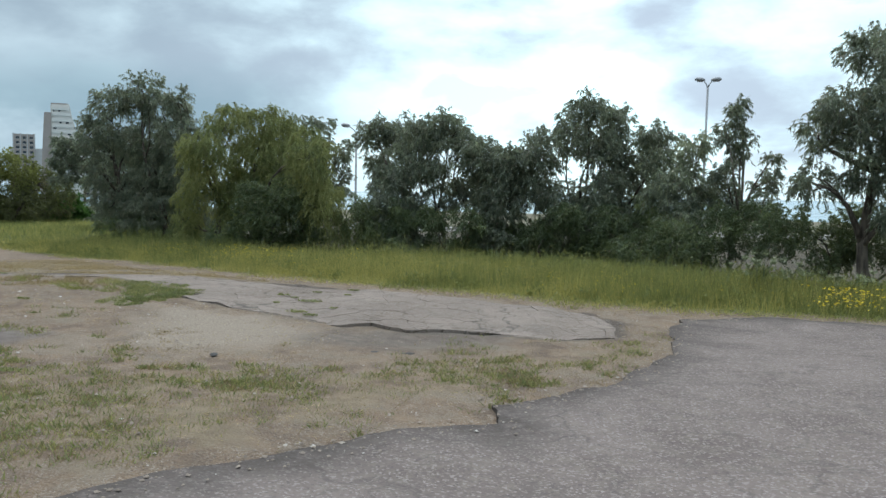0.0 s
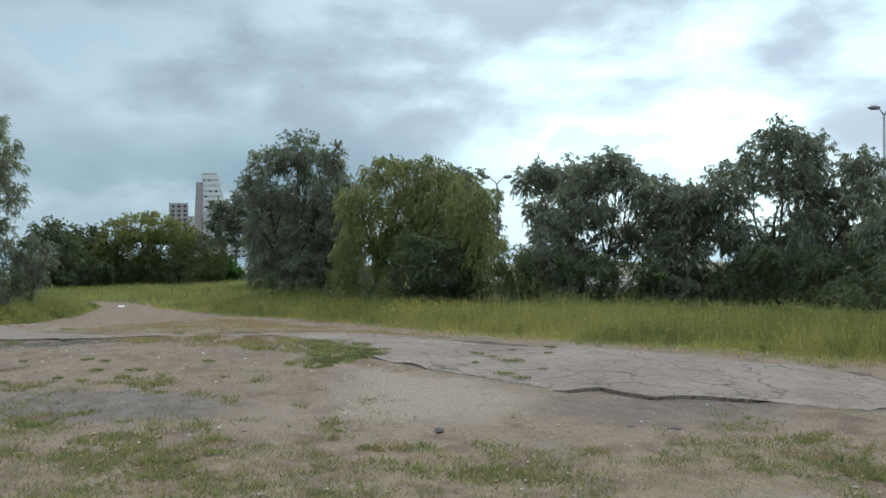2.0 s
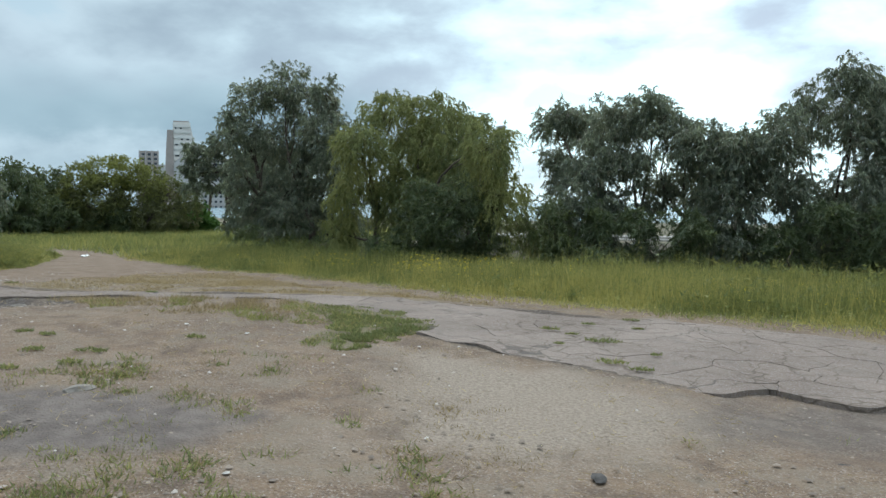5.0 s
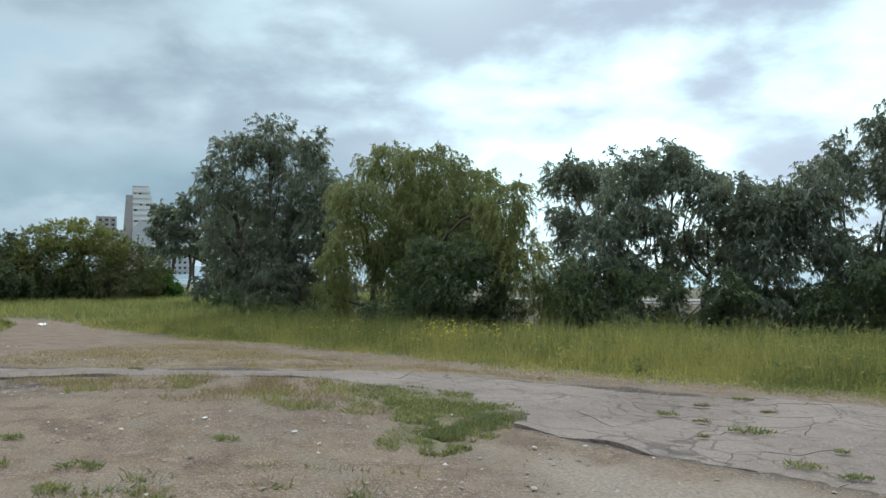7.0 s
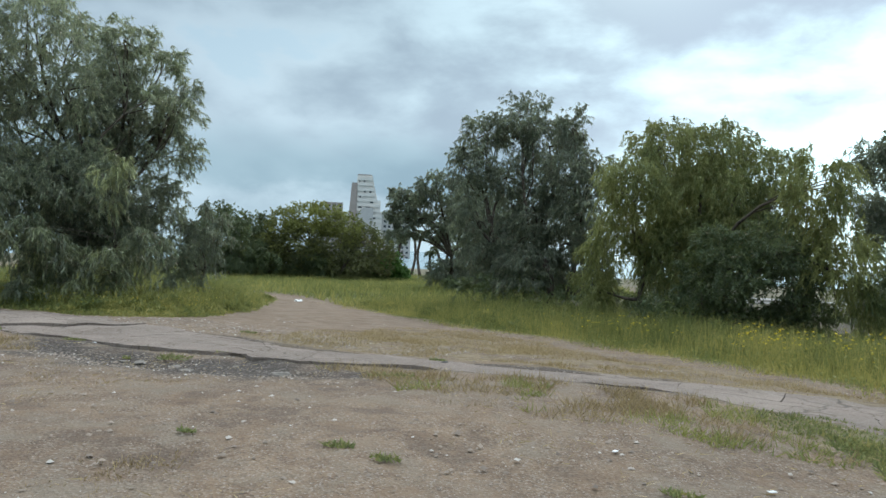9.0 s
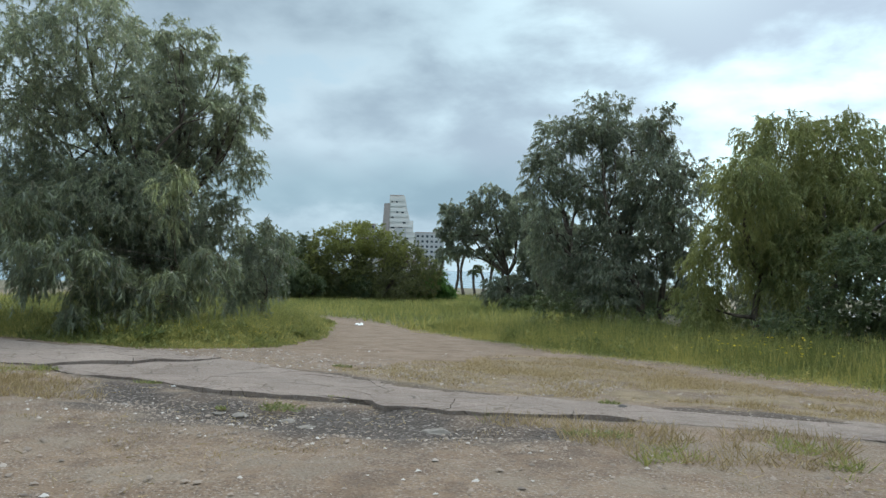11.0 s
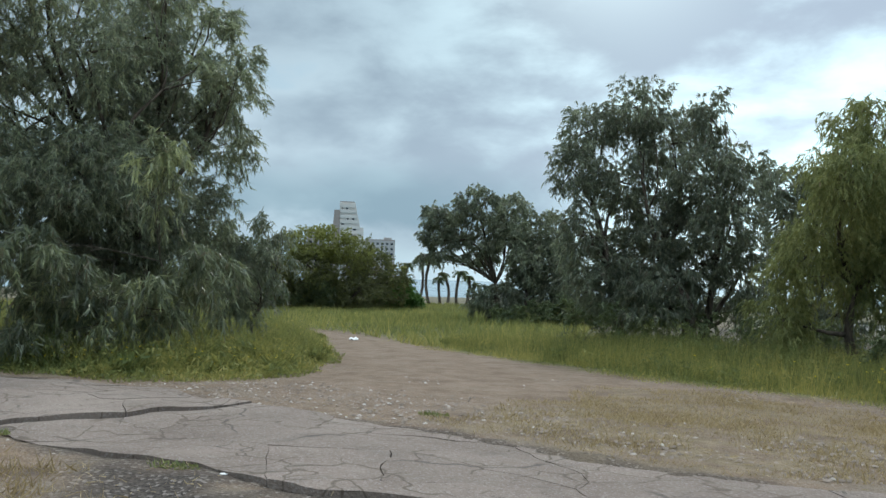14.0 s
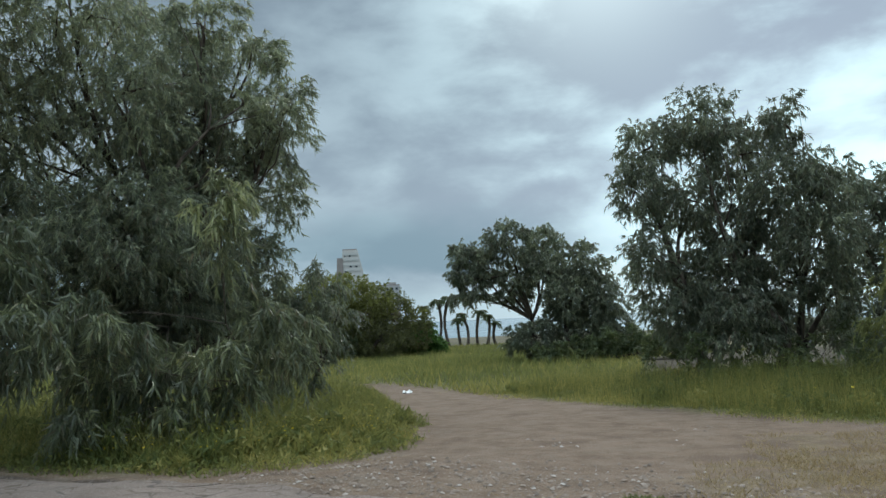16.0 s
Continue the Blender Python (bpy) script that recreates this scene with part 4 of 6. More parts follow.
CROWN_T = [(-2.3, 0.3, 0.6, 0.7, 0.6, 0.05), (-1.2, -0.3, 0.8, 0.8, 0.75, 0.1), (0.0, -0.1, 0.7, 0.8, 0.7, 0.05), (1.1, -0.4, 0.8, 0.8, 0.75, 0.1), (2.2, -0.5, 0.7, 0.8, 0.7, 0.08), (3.2, -1.2, 0.6, 0.7, 0.6, 0.1)]
CROWN_X = [(0.0, 0.0, 4.1, 1.4, 1.4, 0.12), (-1.2, 0.0, 2.9, 1.3, 1.3, 0.1), (1.2, 0.3, 3.1, 1.3, 1.4, 0.15), (0.0, 0.0, 1.5, 1.5, 1.3, 0.1), (1.9, 0.4, 1.4, 1.2, 1.2, 0.15), (-1.9, -0.4, 1.3, 1.2, 1.2, 0.1)]
CROWN_N = [(-0.06, 0.11, 2.47, 0.33, 0.42, 0.12), (0.19, -0.09, 1.78, 0.39, 0.54, 0.15), (-0.13, -0.41, 1.08, 0.38, 0.48, 0.2), (-0.31, -0.35, 1.68, 0.42, 0.64, 0.15)]
CROWN_O = [(-2.08, 0.15, 3.51, 1.53, 1.44, 0.15), (-1.49, -2.18, 1.35, 1.75, 1.49, 0.25), (-0.64, 0.6, 1.68, 1.42, 1.73, 0.15)]

# Tint puts light into the leaf colour: raised in upper clumps, low in the core.
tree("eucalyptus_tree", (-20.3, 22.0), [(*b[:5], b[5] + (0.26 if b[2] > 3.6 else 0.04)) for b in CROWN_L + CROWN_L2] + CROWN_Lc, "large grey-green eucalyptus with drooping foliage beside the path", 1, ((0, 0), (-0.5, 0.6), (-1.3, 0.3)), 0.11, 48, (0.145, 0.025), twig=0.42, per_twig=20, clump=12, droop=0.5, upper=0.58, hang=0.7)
tree("eucalyptus_sapling", (-18.7, 19.2), CROWN_Lf, "low yellow-green eucalyptus boughs hanging over grass", 2, ((-0.6, 1.0), (0.3, 0.6)), 0.018, 40, (0.19, 0.030), M_YOUNG, twig=0.5, per_twig=20, fork=0.5, clump=9, droop=0.75, hang=1.0)
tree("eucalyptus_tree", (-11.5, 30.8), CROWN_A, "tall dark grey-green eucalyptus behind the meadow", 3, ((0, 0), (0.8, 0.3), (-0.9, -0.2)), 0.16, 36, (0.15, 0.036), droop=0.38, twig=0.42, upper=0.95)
tree("willowy_tree", (-6.6, 27.2), CROWN_B, "broad yellow-green drooping tree at the meadow edge", 4, ((0, 0), (-1.0, 0.2)), 0.14, 46, (0.15, 0.032), M_WILLOW, twig=0.6)
tree("evergreen_shrub", (-5.9, 25.4), CROWN_Bd, "dense dark green shrub under a yellow-green tree", 5, ((0, 0), (0.8, 0.1)), 0.08, 46, (0.10, 0.042), M_SHRUB, droop=0.4, twig=0.4, category="shrub", hang=0.3)
tree("eucalyptus_tree", (0.2, 26.3), [(*b[:3], b[3] * 1.15, b[4] * 1.1, b[5]) for b in CROWN_C], "wide dark eucalyptus with several bare leaning stems", 6, ((0, 0), (0.9, 0.2), (-0.8, 0.1), (1.8, 0)), 0.11, 52, (0.15, 0.036), droop=0.4, twig=0.42, shell=0.3, upper=1.0)
tree("eucalyptus_tree", (4.7, 25.4), [(*b[:3], b[3] * 1.12, b[4] * 1.08, b[5]) for b in CROWN_D], "dark feathery eucalyptus with forked bare trunks", 7, ((0, 0), (-1.6, 0.2), (0.9, 0.1)), 0.11, 46, (0.15, 0.036), droop=0.4, twig=0.42, shell=0.3, upper=1.0)
tree("eucalyptus_tree", (8.2, 21.7), CROWN_E, "slender eucalyptus with thin pale green crown", 8, ((0.3, 0), (-0.8, 0.2)), 0.09, 46, (0.14, 0.034), droop=0.4, twig=0.4, shell=0.3, bark=M_PALEBARK)
tree("eucalyptus_tree", (10.2, 17.6), CROWN_F, "tall dark eucalyptus standing over the meadow edge", 9, ((0, 0),), 0.16, 46, (0.14, 0.034), fork=0.5, droop=0.4, twig=0.42)
tree("wild_shrub", (7.2, 20.3), CROWN_S1, "dense dark green thicket behind tall grass", 10, ((0, 0), (1, 0)), 0.05, 50, (0.10, 0.036), M_SHRUB, droop=0.5, twig=0.4, category="shrub", hang=0.3)
tree("wild_shrub", (9.6, 19.0), CROWN_S2, "dense dark green thicket under a tall eucalyptus", 11, ((0, 0), (1, 0)), 0.05, 50, (0.10, 0.036), M_SHRUB, droop=0.5, twig=0.4, category="shrub", hang=0.3)
tree("wild_shrub", (0.5, 25.2), CROWN_U, "low dark green undergrowth between eucalyptus stems", 17, ((0, 0), (1.2, 0), (-1.2, 0)), 0.04, 46, (0.12, 0.040), M_SHRUB, droop=0.55, twig=0.45, shell=0.2, category="shrub", hang=0.5)
tree("wild_shrub", (4.4, 23.9), CROWN_V, "low dark green undergrowth beside the meadow", 18, ((0, 0), (1.2, 0), (-1.2, 0)), 0.04, 46, (0.12, 0.040), M_SHRUB, droop=0.55, twig=0.45, shell=0.2, category="shrub", hang=0.5)
tree("wild_shrub", (-18.8, 46.0), CROWN_W, "low dark shrubs at the foot of spreading eucalyptus", 19, ((0, 0), (1.2, 0)), 0.06, 26, (0.2, 0.08), M_SHRUB, droop=0.45, twig=0.45, category="shrub", hang=0.3)
tree("eucalyptus_tree", (-20.8, 47.5), CROWN_G + CROWN_G2, "low spreading eucalyptus with see-through crown", 12, ((0, 0), (1.0, 0.2)), 0.2, 26, (0.20, 0.065), droop=0.4, twig=0.45)
tree("acacia_tree", (-40, 66), CROWN_M, "round olive acacia with a yellow-green top far across the meadow", 13, ((0, 0), (2, 0)), 0.2, 16, (0.18, 0.085), M_ACACIA, droop=0.25, twig=0.4, per_twig=14, shell=0.7, clump=9, hang=0.2)
tree("eucalyptus_tree", (-7.2, 38.5), [(b[0], b[1], b[2] * 0.88, *b[3:]) for b in CROWN_K], "dark eucalyptus standing behind other trees", 24, ((0, 0), (0.7, 0.2)), 0.14, 22, (0.18, 0.055), droop=0.4, twig=0.45)
tree("dry_shrub", (-37.6, 73.0), CROWN_P, "grey-brown half-bare shrub beside a far acacia", 20, ((0, 0), (-1.6, -0.8), (1.4, 0.7)), 0.07, 9, (0.22, 0.08), M_BROWN, droop=0.15, twig=0.6, category="shrub", shell=0.3, hang=0.1)
tree("wild_shrub", (-39.6, 64.3), CROWN_Q, "low dark green shrub at the foot of an acacia", 21, ((0, 0), (0.9, 0.5)), 0.06, 18, (0.22, 0.10), M_SHRUB, droop=0.35, twig=0.45, category="shrub", hang=0.3)
tree("wild_shrub", (-42.2, 60.6), CROWN_R, "rounded dark green bush at the far meadow edge", 22, ((0, 0),), 0.06, 18, (0.22, 0.10), M_SHRUB, droop=0.3, twig=0.4, category="shrub", hang=0.3)
tree("wild_shrub", (-11.4, 30.2), CROWN_T, "dark undergrowth round the foot of a tall eucalyptus", 23, ((0, 0), (1.6, 0), (-1.6, 0.2)), 0.05, 12, (0.13, 0.045), M_SHRUB, droop=0.5, twig=0.45, category="shrub", hang=0.3)
tree("wild_shrub", (-35.6, 71.8), CROWN_Mb, "bright green rounded shrub at the far meadow edge", 14, ((0, 0),), 0.1, 22, (0.26, 0.13), M_BRIGHT, droop=0.3, twig=0.5, category="shrub", hang=0.3)
tree("eucalyptus_tree", (-19.3, 24.6), CROWN_N, "small dark eucalyptus sapling beside a larger one", 15, ((0, 0),), 0.06, 40, (0.15, 0.028), droop=0.6)
tree("dark_tree", (-44.9, 58.9), CROWN_X, "dark green tree at the far edge of the meadow", 25, ((0, 0), (0.8, 0.3)), 0.15, 18, (0.22, 0.08), M_SHRUB, droop=0.4)
tree("dark_tree", (-43, 64), CROWN_O, "dark green tree far behind the meadow", 16, ((0, 0),), 0.2, 18, (0.26, 0.09), M_SHRUB, droop=0.4)

# ---- grass, flowers, weeds ----
def blades(rng, x, y, tall, wide, tint, mat, name, lean=0.35, sink=0.02):
    """A mesh of bent blades at the given places."""
    n = len(x)
    base = np.stack([x, y, height(x, y) - sink], -1)
    way = unit(np.stack([rng.normal(0, lean, n), rng.normal(0, lean, n), np.ones(n)], -1))
    side = unit(np.cross(way, rng.normal(size=(n, 3))))
    v, f = leaf_sheet(base, way, side, tall, wide)
    return mesh_from(name, v, f, mat, False, np.repeat(np.clip(tint, 0, 1), 3))


def scatter(rng, n, x0, x1, y0, y1, inside):
    x, y = rng.uniform(x0, x1, n), rng.uniform(y0, y1, n)
    ok = inside(x, y)
    return x[ok], y[ok]


def tuft_points(rng, centres, per, spread):
    c = np.repeat(np.asarray(centres), per, 0)
    p = c + rng.normal(size=c.shape) * np.asarray(spread)
    return p[:, 0], p[:, 1]


def knots(rng, name, cx, cy, scale, hue, label):
    """Small bushy knots of weeds: many short leaves round each centre."""
    per, m = 46, len(cx)
    size = rng.uniform(0.5, 1.3, m) * scale
    x, y = tuft_points(rng, np.stack([cx, cy], -1), per, np.repeat(0.14 * size, per)[:, None])
    h = 0.62 * np.repeat(size, per) * rng.uniform(0.15, 1.0, m * per) ** 0.7
    base = np.stack([x, y, height(x, y) + h * 0.8], -1)
    way = unit(rng.normal(size=(m * per, 3)) + (0, 0, 0.7))
    v, f = leaf_sheet(base, way, unit(np.cross(way, rng.normal(size=way.shape))), rng.uniform(0.06, 0.17, m * per), rng.uniform(0.015, 0.045, m * per))
    tint = np.repeat(np.clip(rng.normal(hue, 0.28, m), -0.1, 0.85), per) + rng.normal(0, 0.1, m * per)
    tagged(put(name, mesh_from(name, v, f, M_GRASS, False, np.repeat(np.clip(tint, 0, 1), 3))), label, "weeds", kind="stuff")


def meadow():
    rng = np.random.default_rng(21)

    def field(x, y):
        d = edge_distance(x, y, MEADOW) + 1.7 * (rough(x, y, 1.1, 71) - 0.5) + 0.45 * smooth(x, -6, -2) * (edge_distance(x, y, PATH) < 0)
        return (d > -0.1) & (rng.random(len(x)) < smooth(d, -0.1, 0.9) * 0.8 + 0.2) & (edge_distance(x, y, GROVE) < 0.6 * rng.random(len(x)))

    x, y = scatter(rng, 420000, -24, 15, 9, 31, field)
    inner = edge_distance(x, y, MEADOW)
    edge, deep = smooth(inner, 0.0, 1.6), smooth(inner, 1.0, 5.0)
    patch = 0.45 * rough(x, y, 2.6, 75) + 0.55 * smooth(rough(x, y, 0.7, 76), 0.3, 0.75)
    tall = (0.07 + (0.34 + 0.20 * deep) * edge * (0.3 + 1.3 * patch)) * rng.uniform(0.4, 1.5, len(x))
    hue = smooth(0.5 * rough(x, y, 3.4, 81) + 0.5 * rough(x, y, 0.9, 84), 0.40, 0.60)
    tint = -0.04 + 1.05 * hue * rng.uniform(0.35, 1.1, len(x)) * (1 - 0.35 * deep) + 0.30 * (1 - edge) ** 1.5
    tagged(put("meadow_grass", blades(rng, x, y, tall, rng.uniform(0.008, 0.018, len(x)), tint + rng.normal(0, 0.13, len(x)), M_GRASS, "meadow_grass", 0.32)), "tall green wild grass tinged yellow", "grass", kind="stuff")
    q = rng.integers(0, len(x), 15000)
    q = q[edge[q] > 0.25]
    sx, sy = x[q] + rng.normal(0, 0.08, len(q)), y[q] + rng.normal(0, 0.08, len(q))
    stalks = blades(rng, sx, sy, (0.16 + 0.42 * edge[q]) * rng.uniform(0.7, 1.35, len(q)), rng.uniform(0.008, 0.016, len(q)), rng.uniform(0.45, 1.0, len(q)), M_GRASS, "seed_stalks", 0.2)
    tagged(put("seed_stalks", stalks), "thin pale seed stalks above the meadow grass", "grass", kind="stuff")
    # leaf bits and seed heads among the blades, at all heights and angles
    i = rng.integers(0, len(x), 42000)
    bx, by = x[i] + rng.normal(0, 0.05, len(i)), y[i] + rng.normal(0, 0.05, len(i))
    base = np.stack([bx, by, height(bx, by) + tall[i] * rng.uniform(0.25, 1.05, len(i))], -1)
    way = unit(rng.normal(size=(len(i), 3)) + (0, 0, 0.5))
    v, f = leaf_sheet(base, way, unit(np.cross(way, rng.normal(size=way.shape))), rng.uniform(0.03, 0.10, len(i)), rng.uniform(0.010, 0.028, len(i)))
    bits = mesh_from("meadow_leaves", v, f, M_GRASS, False, np.repeat(np.clip(0.7 * tint[i] + rng.normal(0, 0.16, len(i)), 0, 1), 3))
    tagged(put("meadow_leaves", bits), "small leaves and seed heads of wild grass", "grass", kind="stuff")
    # taller leafy weeds, thickest along the foot of the trees
    cx, cy = scatter(rng, 7000, -24, 12, 11, 31, lambda x, y: (edge_distance(x, y, MEADOW) > 0.5) & (rng.random(len(x)) < 0.16 + 0.75 * smooth(edge_distance(x, y, MEADOW), 1.2, 5.0)) & (rough(x, y, 1.7, 161) > 0.40) & (edge_distance(x, y, GROVE) < 0.3))
    knots(rng, "meadow_weeds", cx, cy, 0.5 + 0.6 * smooth(edge_distance(cx, cy, MEADOW), 0.5, 4.5), 0.14, "knots of taller leafy weeds in the meadow")
    cx, cy = scatter(rng, 5000, -14, 14, 12.5, 33, lambda x, y: (edge_distance(x, y, GROVE) > -0.3) & (edge_distance(x, y, GROVE) < 4.5) & (rng.random(len(x)) < 1 - 0.6 * smooth(edge_distance(x, y, GROVE), 0.5, 4)))
    knots(rng, "grove_weeds", cx, cy, 0.75, -0.05, "dark green weeds under the trees")
    cx, cy = scatter(rng, 1500, -24, -14.8, 17.9, 30, lambda x, y: (edge_distance(x, y, BANK) > 0.15) & (rough(x, y, 0.9, 163) > 0.45))
    knots(rng, "bank_weeds", cx, cy, 0.3 + 0.35 * smooth(edge_distance(cx, cy, BANK), 0.1, 1.2), 0.24, "knots of broad-leaved weeds on the grassy bank")
    x, y = scatter(rng, 130000, -60, 20, 30, 85, lambda x, y: (edge_distance(x, y, MEADOW) > 0) & (edge_distance(x, y, GROVE) < 0))
    tint = 0.02 + 0.85 * smooth(0.6 * rough(x, y, 5, 83) + 0.4 * rough(x, y, 1.6, 86), 0.40, 0.60) * rng.uniform(0.3, 1, len(x))
    tagged(put("far_meadow_grass", blades(rng, x, y, rng.uniform(0.15, 0.6, len(x)) * (0.6 + 0.7 * rough(x, y, 1.8, 89)), rng.uniform(0.03, 0.07, len(x)), tint, M_GRASS, "far_meadow_grass", 0.5)), "far stretch of green wild meadow grass", "grass", kind="stuff")
    x, y = scatter(rng, 170000, -30, -14.6, 17.6, 34, lambda x, y: edge_distance(x, y, BANK) + 0.7 * (rough(x, y, 0.9, 77) - 0.5) > 0)
    edge = smooth(edge_distance(x, y, BANK), 0, 0.9)
    tall = (0.08 + 0.34 * edge * (0.15 + 1.5 * smooth(rough(x, y, 0.7, 79), 0.3, 0.7))) * rng.uniform(0.5, 1.4, len(x))
    tint = 0.02 + 0.75 * smooth(rough(x, y, 1.2, 85), 0.42, 0.7) * rng.uniform(0.2, 1, len(x)) + 0.2 * (1 - edge)
    tagged(put("bank_grass", blades(rng, x, y, tall, rng.uniform(0.010, 0.02, len(x)), tint, M_GRASS, "bank_grass", 0.7)), "lush green grass under the large eucalyptus", "grass", kind="stuff")
    i = rng.integers(0, len(x), 60000)
    bx, by = x[i] + rng.normal(0, 0.05, len(i)), y[i] + rng.normal(0, 0.05, len(i))
    base = np.stack([bx, by, height(bx, by) + tall[i] * rng.uniform(0.2, 1.0, len(i))], -1)
    way = unit(rng.normal(size=(len(i), 3)) + (0, 0, 0.4))
    v, f = leaf_sheet(base, way, unit(np.cross(way, rng.normal(size=way.shape))), rng.uniform(0.04, 0.11, len(i)), rng.uniform(0.012, 0.034, len(i)))
    bits = mesh_from("bank_leaves", v, f, M_GRASS, False, np.repeat(np.clip(tint[i] + rng.normal(0, 0.12, len(i)), 0, 1), 3))
    tagged(put("bank_leaves", bits), "broad green weed leaves in the bank grass", "grass", kind="stuff")
    # dry strip between path and track
    x, y = scatter(rng, 150000, -14, -2, 15, 23, lambda x, y: (edge_distance(x, y, DRY) + 1.6 * (rough(x, y, 0.9, 11) - 0.5) > 0) & (edge_distance(x, y, PATH) < -0.05) & (0.5 * rough(x, y, 0.45, 87) + 0.5 * rough(x, y, 1.5, 88) > 0.455))
    tagged(put("dry_grass", blades(rng, x, y, rng.uniform(0.03, 0.10, len(x)), rng.uniform(0.007, 0.014, len(x)), 0.3 + 0.6 * rough(x, y, 1.5, 89) + rng.normal(0, 0.1, len(x)), M_DRY, "dry_grass", 0.9)), "short trampled straw-coloured grass beside the path", "grass", kind="stuff")


def straw():
    """Thin dry stalks lying about, thickest along the meadow's edge."""
    rng = np.random.default_rng(26)
    x, y = scatter(rng, 90000, -16, 9, 4, 24, lambda x, y: (edge_distance(x, y, LOT) < 0) & (edge_distance(x, y, PATH) < 0.0) & (edge_distance(x, y, BANK) < -0.1) & (edge_distance(x, y, TRACK) < 0.3) & ((np.abs(edge_distance(x, y, MEADOW) + 0.25) < 0.5) | ((edge_distance(x, y, MEADOW) < 0) & (rough(x, y, 1.0, 151) > 0.5) & (rng.random(len(x)) < 0.55))))
    n = len(x)
    base = np.stack([x, y, height(x, y) + 0.022 + 0.02 * rng.random(n)], -1)
    way = unit(np.stack([rng.normal(size=n), rng.normal(size=n), np.abs(rng.normal(0, 0.35, n))], -1))
    v, f = leaf_sheet(base, way, unit(np.cross(way, rng.normal(size=(n, 3)))), rng.uniform(0.02, 0.09, n), rng.uniform(0.003, 0.008, n))
    tagged(put("straw", mesh_from("straw", v, f, M_DRY, False, np.repeat(rng.uniform(0.1, 1.0, n), 3))), "dry straw stalks strewn over gravel", "straw", kind="stuff")


def free(x, y):
    return (edge_distance(x, y, PATH) < -0.03) & (edge_distance(x, y, LOT) < -0.02)


def weeds():
    rng = np.random.default_rng(22)
    # the green patch that has grown over the path's edge
    x, y = scatter(rng, 80000, -6.4, -3.9, 11.1, 14.5, lambda x, y: edge_distance(x, y, WEEDS) + 0.7 * (rough(x, y, 0.5, 91) - 0.5) > -0.1)
    ok = rough(x, y, 0.22, 95) > 0.38
    x, y = x[ok], y[ok]
    tagged(put("weed_patch", blades(rng, x, y, rng.uniform(0.3, 1, len(x)) * (0.03 + 0.09 * rough(x, y, 0.3, 94)), rng.uniform(0.014, 0.036, len(x)), 0.05 + 0.75 * smooth(rough(x, y, 0.4, 93), 0.35, 0.7) * rng.random(len(x)) + 0.1 * rng.normal(size=len(x)), M_WEED, "weed_patch", 1.2)), "low green weeds growing over the path edge", "weeds", kind="stuff")
    # sparse short growth on the gravel, thick in drifts
    def drift(x, y):
        n = rough(x, y, 1.5, 101) + 1.1 * (rough(x, y, 0.3, 105) - 0.5)
        near = smooth(edge_distance(x, y, DRIFT), -0.8, 0.8)
        return free(x, y) & (n > 0.70 - 0.41 * near) & (edge_distance(x, y, PALE) < 0.1)
    cx, cy = scatter(rng, 9000, -9, 3.4, 4.2, 10.8, drift)
    x, y = tuft_points(rng, np.stack([cx, cy], -1), 18, 0.042)
    tint = np.repeat(rng.uniform(0.0, 0.75, len(cx)), 18)
    tagged(put("gravel_weeds", blades(rng, x, y, rng.uniform(0.025, 0.095, len(x)), rng.uniform(0.009, 0.020, len(x)), tint, M_WEED, "gravel_weeds", 0.95)), "sparse green and yellow tufts on gravel", "weeds", kind="stuff")
    cx, cy = scatter(rng, 9500, -9, 3.4, 4.2, 10.8, drift)
    x, y = tuft_points(rng, np.stack([cx, cy], -1), 13, 0.05)
    tagged(put("dry_drift", blades(rng, x, y, rng.uniform(0.02, 0.085, len(x)), rng.uniform(0.005, 0.011, len(x)), np.repeat(rng.uniform(-0.05, 0.65, len(cx)), 13), M_DRY, "dry_drift", 1.0)), "trampled olive and straw-coloured growth on gravel", "weeds", kind="stuff")
    cx, cy = scatter(rng, 5200, -15, 3.4, 4.4, 14.6, lambda x, y: free(x, y) & (rough(x, y, 0.8, 111) > 0.53))
    x, y = tuft_points(rng, np.stack([cx, cy], -1), 22, 0.05)
    tagged(put("dry_tufts", blades(rng, x, y, rng.uniform(0.012, 0.05, len(x)), rng.uniform(0.004, 0.009, len(x)), np.repeat(rng.uniform(0, 0.7, len(cx)), 22), M_DRY, "dry_tufts", 0.9)), "dry straw tufts on gravel", "weeds", kind="stuff")
    # the belt along the near edge of the path
    belt = [(-16.6, 15.0), (-15.4, 14.9), (-14.6, 14.5), (-13.5, 14.2), (-13.3, 13.8), (-14.4, 13.6), (-16.6, 14.0)]
    belt2 = [(-10.2, 14.35), (-8.3, 14.55), (-6.4, 14.45), (-5.6, 13.9), (-5.7, 12.7), (-6.4, 12.5), (-7.4, 12.9), (-8.8, 13.5)]
    x, y = scatter(rng, 80000, -17, -5, 12, 15.3, lambda x, y: (np.maximum(edge_distance(x, y, belt), edge_distance(x, y, belt2)) + 1.0 * (rough(x, y, 0.6, 113) - 0.5) > 0.02) & free(x, y) & (rough(x, y, 0.35, 117) > 0.42))
    tint = 0.6 * rough(x, y, 0.7, 119) + rng.normal(0.1, 0.12, len(x))
    green = rough(x, y, 0.5, 121) > 0.58
    for sel, mat, name, lab in ((~green, M_DRY, "dry_belt", "dry reddish grass along the broken path edge"), (green, M_GRASS, "green_belt", "green weeds along the broken path edge")):
        n = int(sel.sum())
        tagged(put(name, blades(rng, x[sel], y[sel], rng.uniform(0.03, 0.16, n), rng.uniform(0.006, 0.013, n), tint[sel], mat, name, 0.95)), lab, "weeds", kind="stuff")


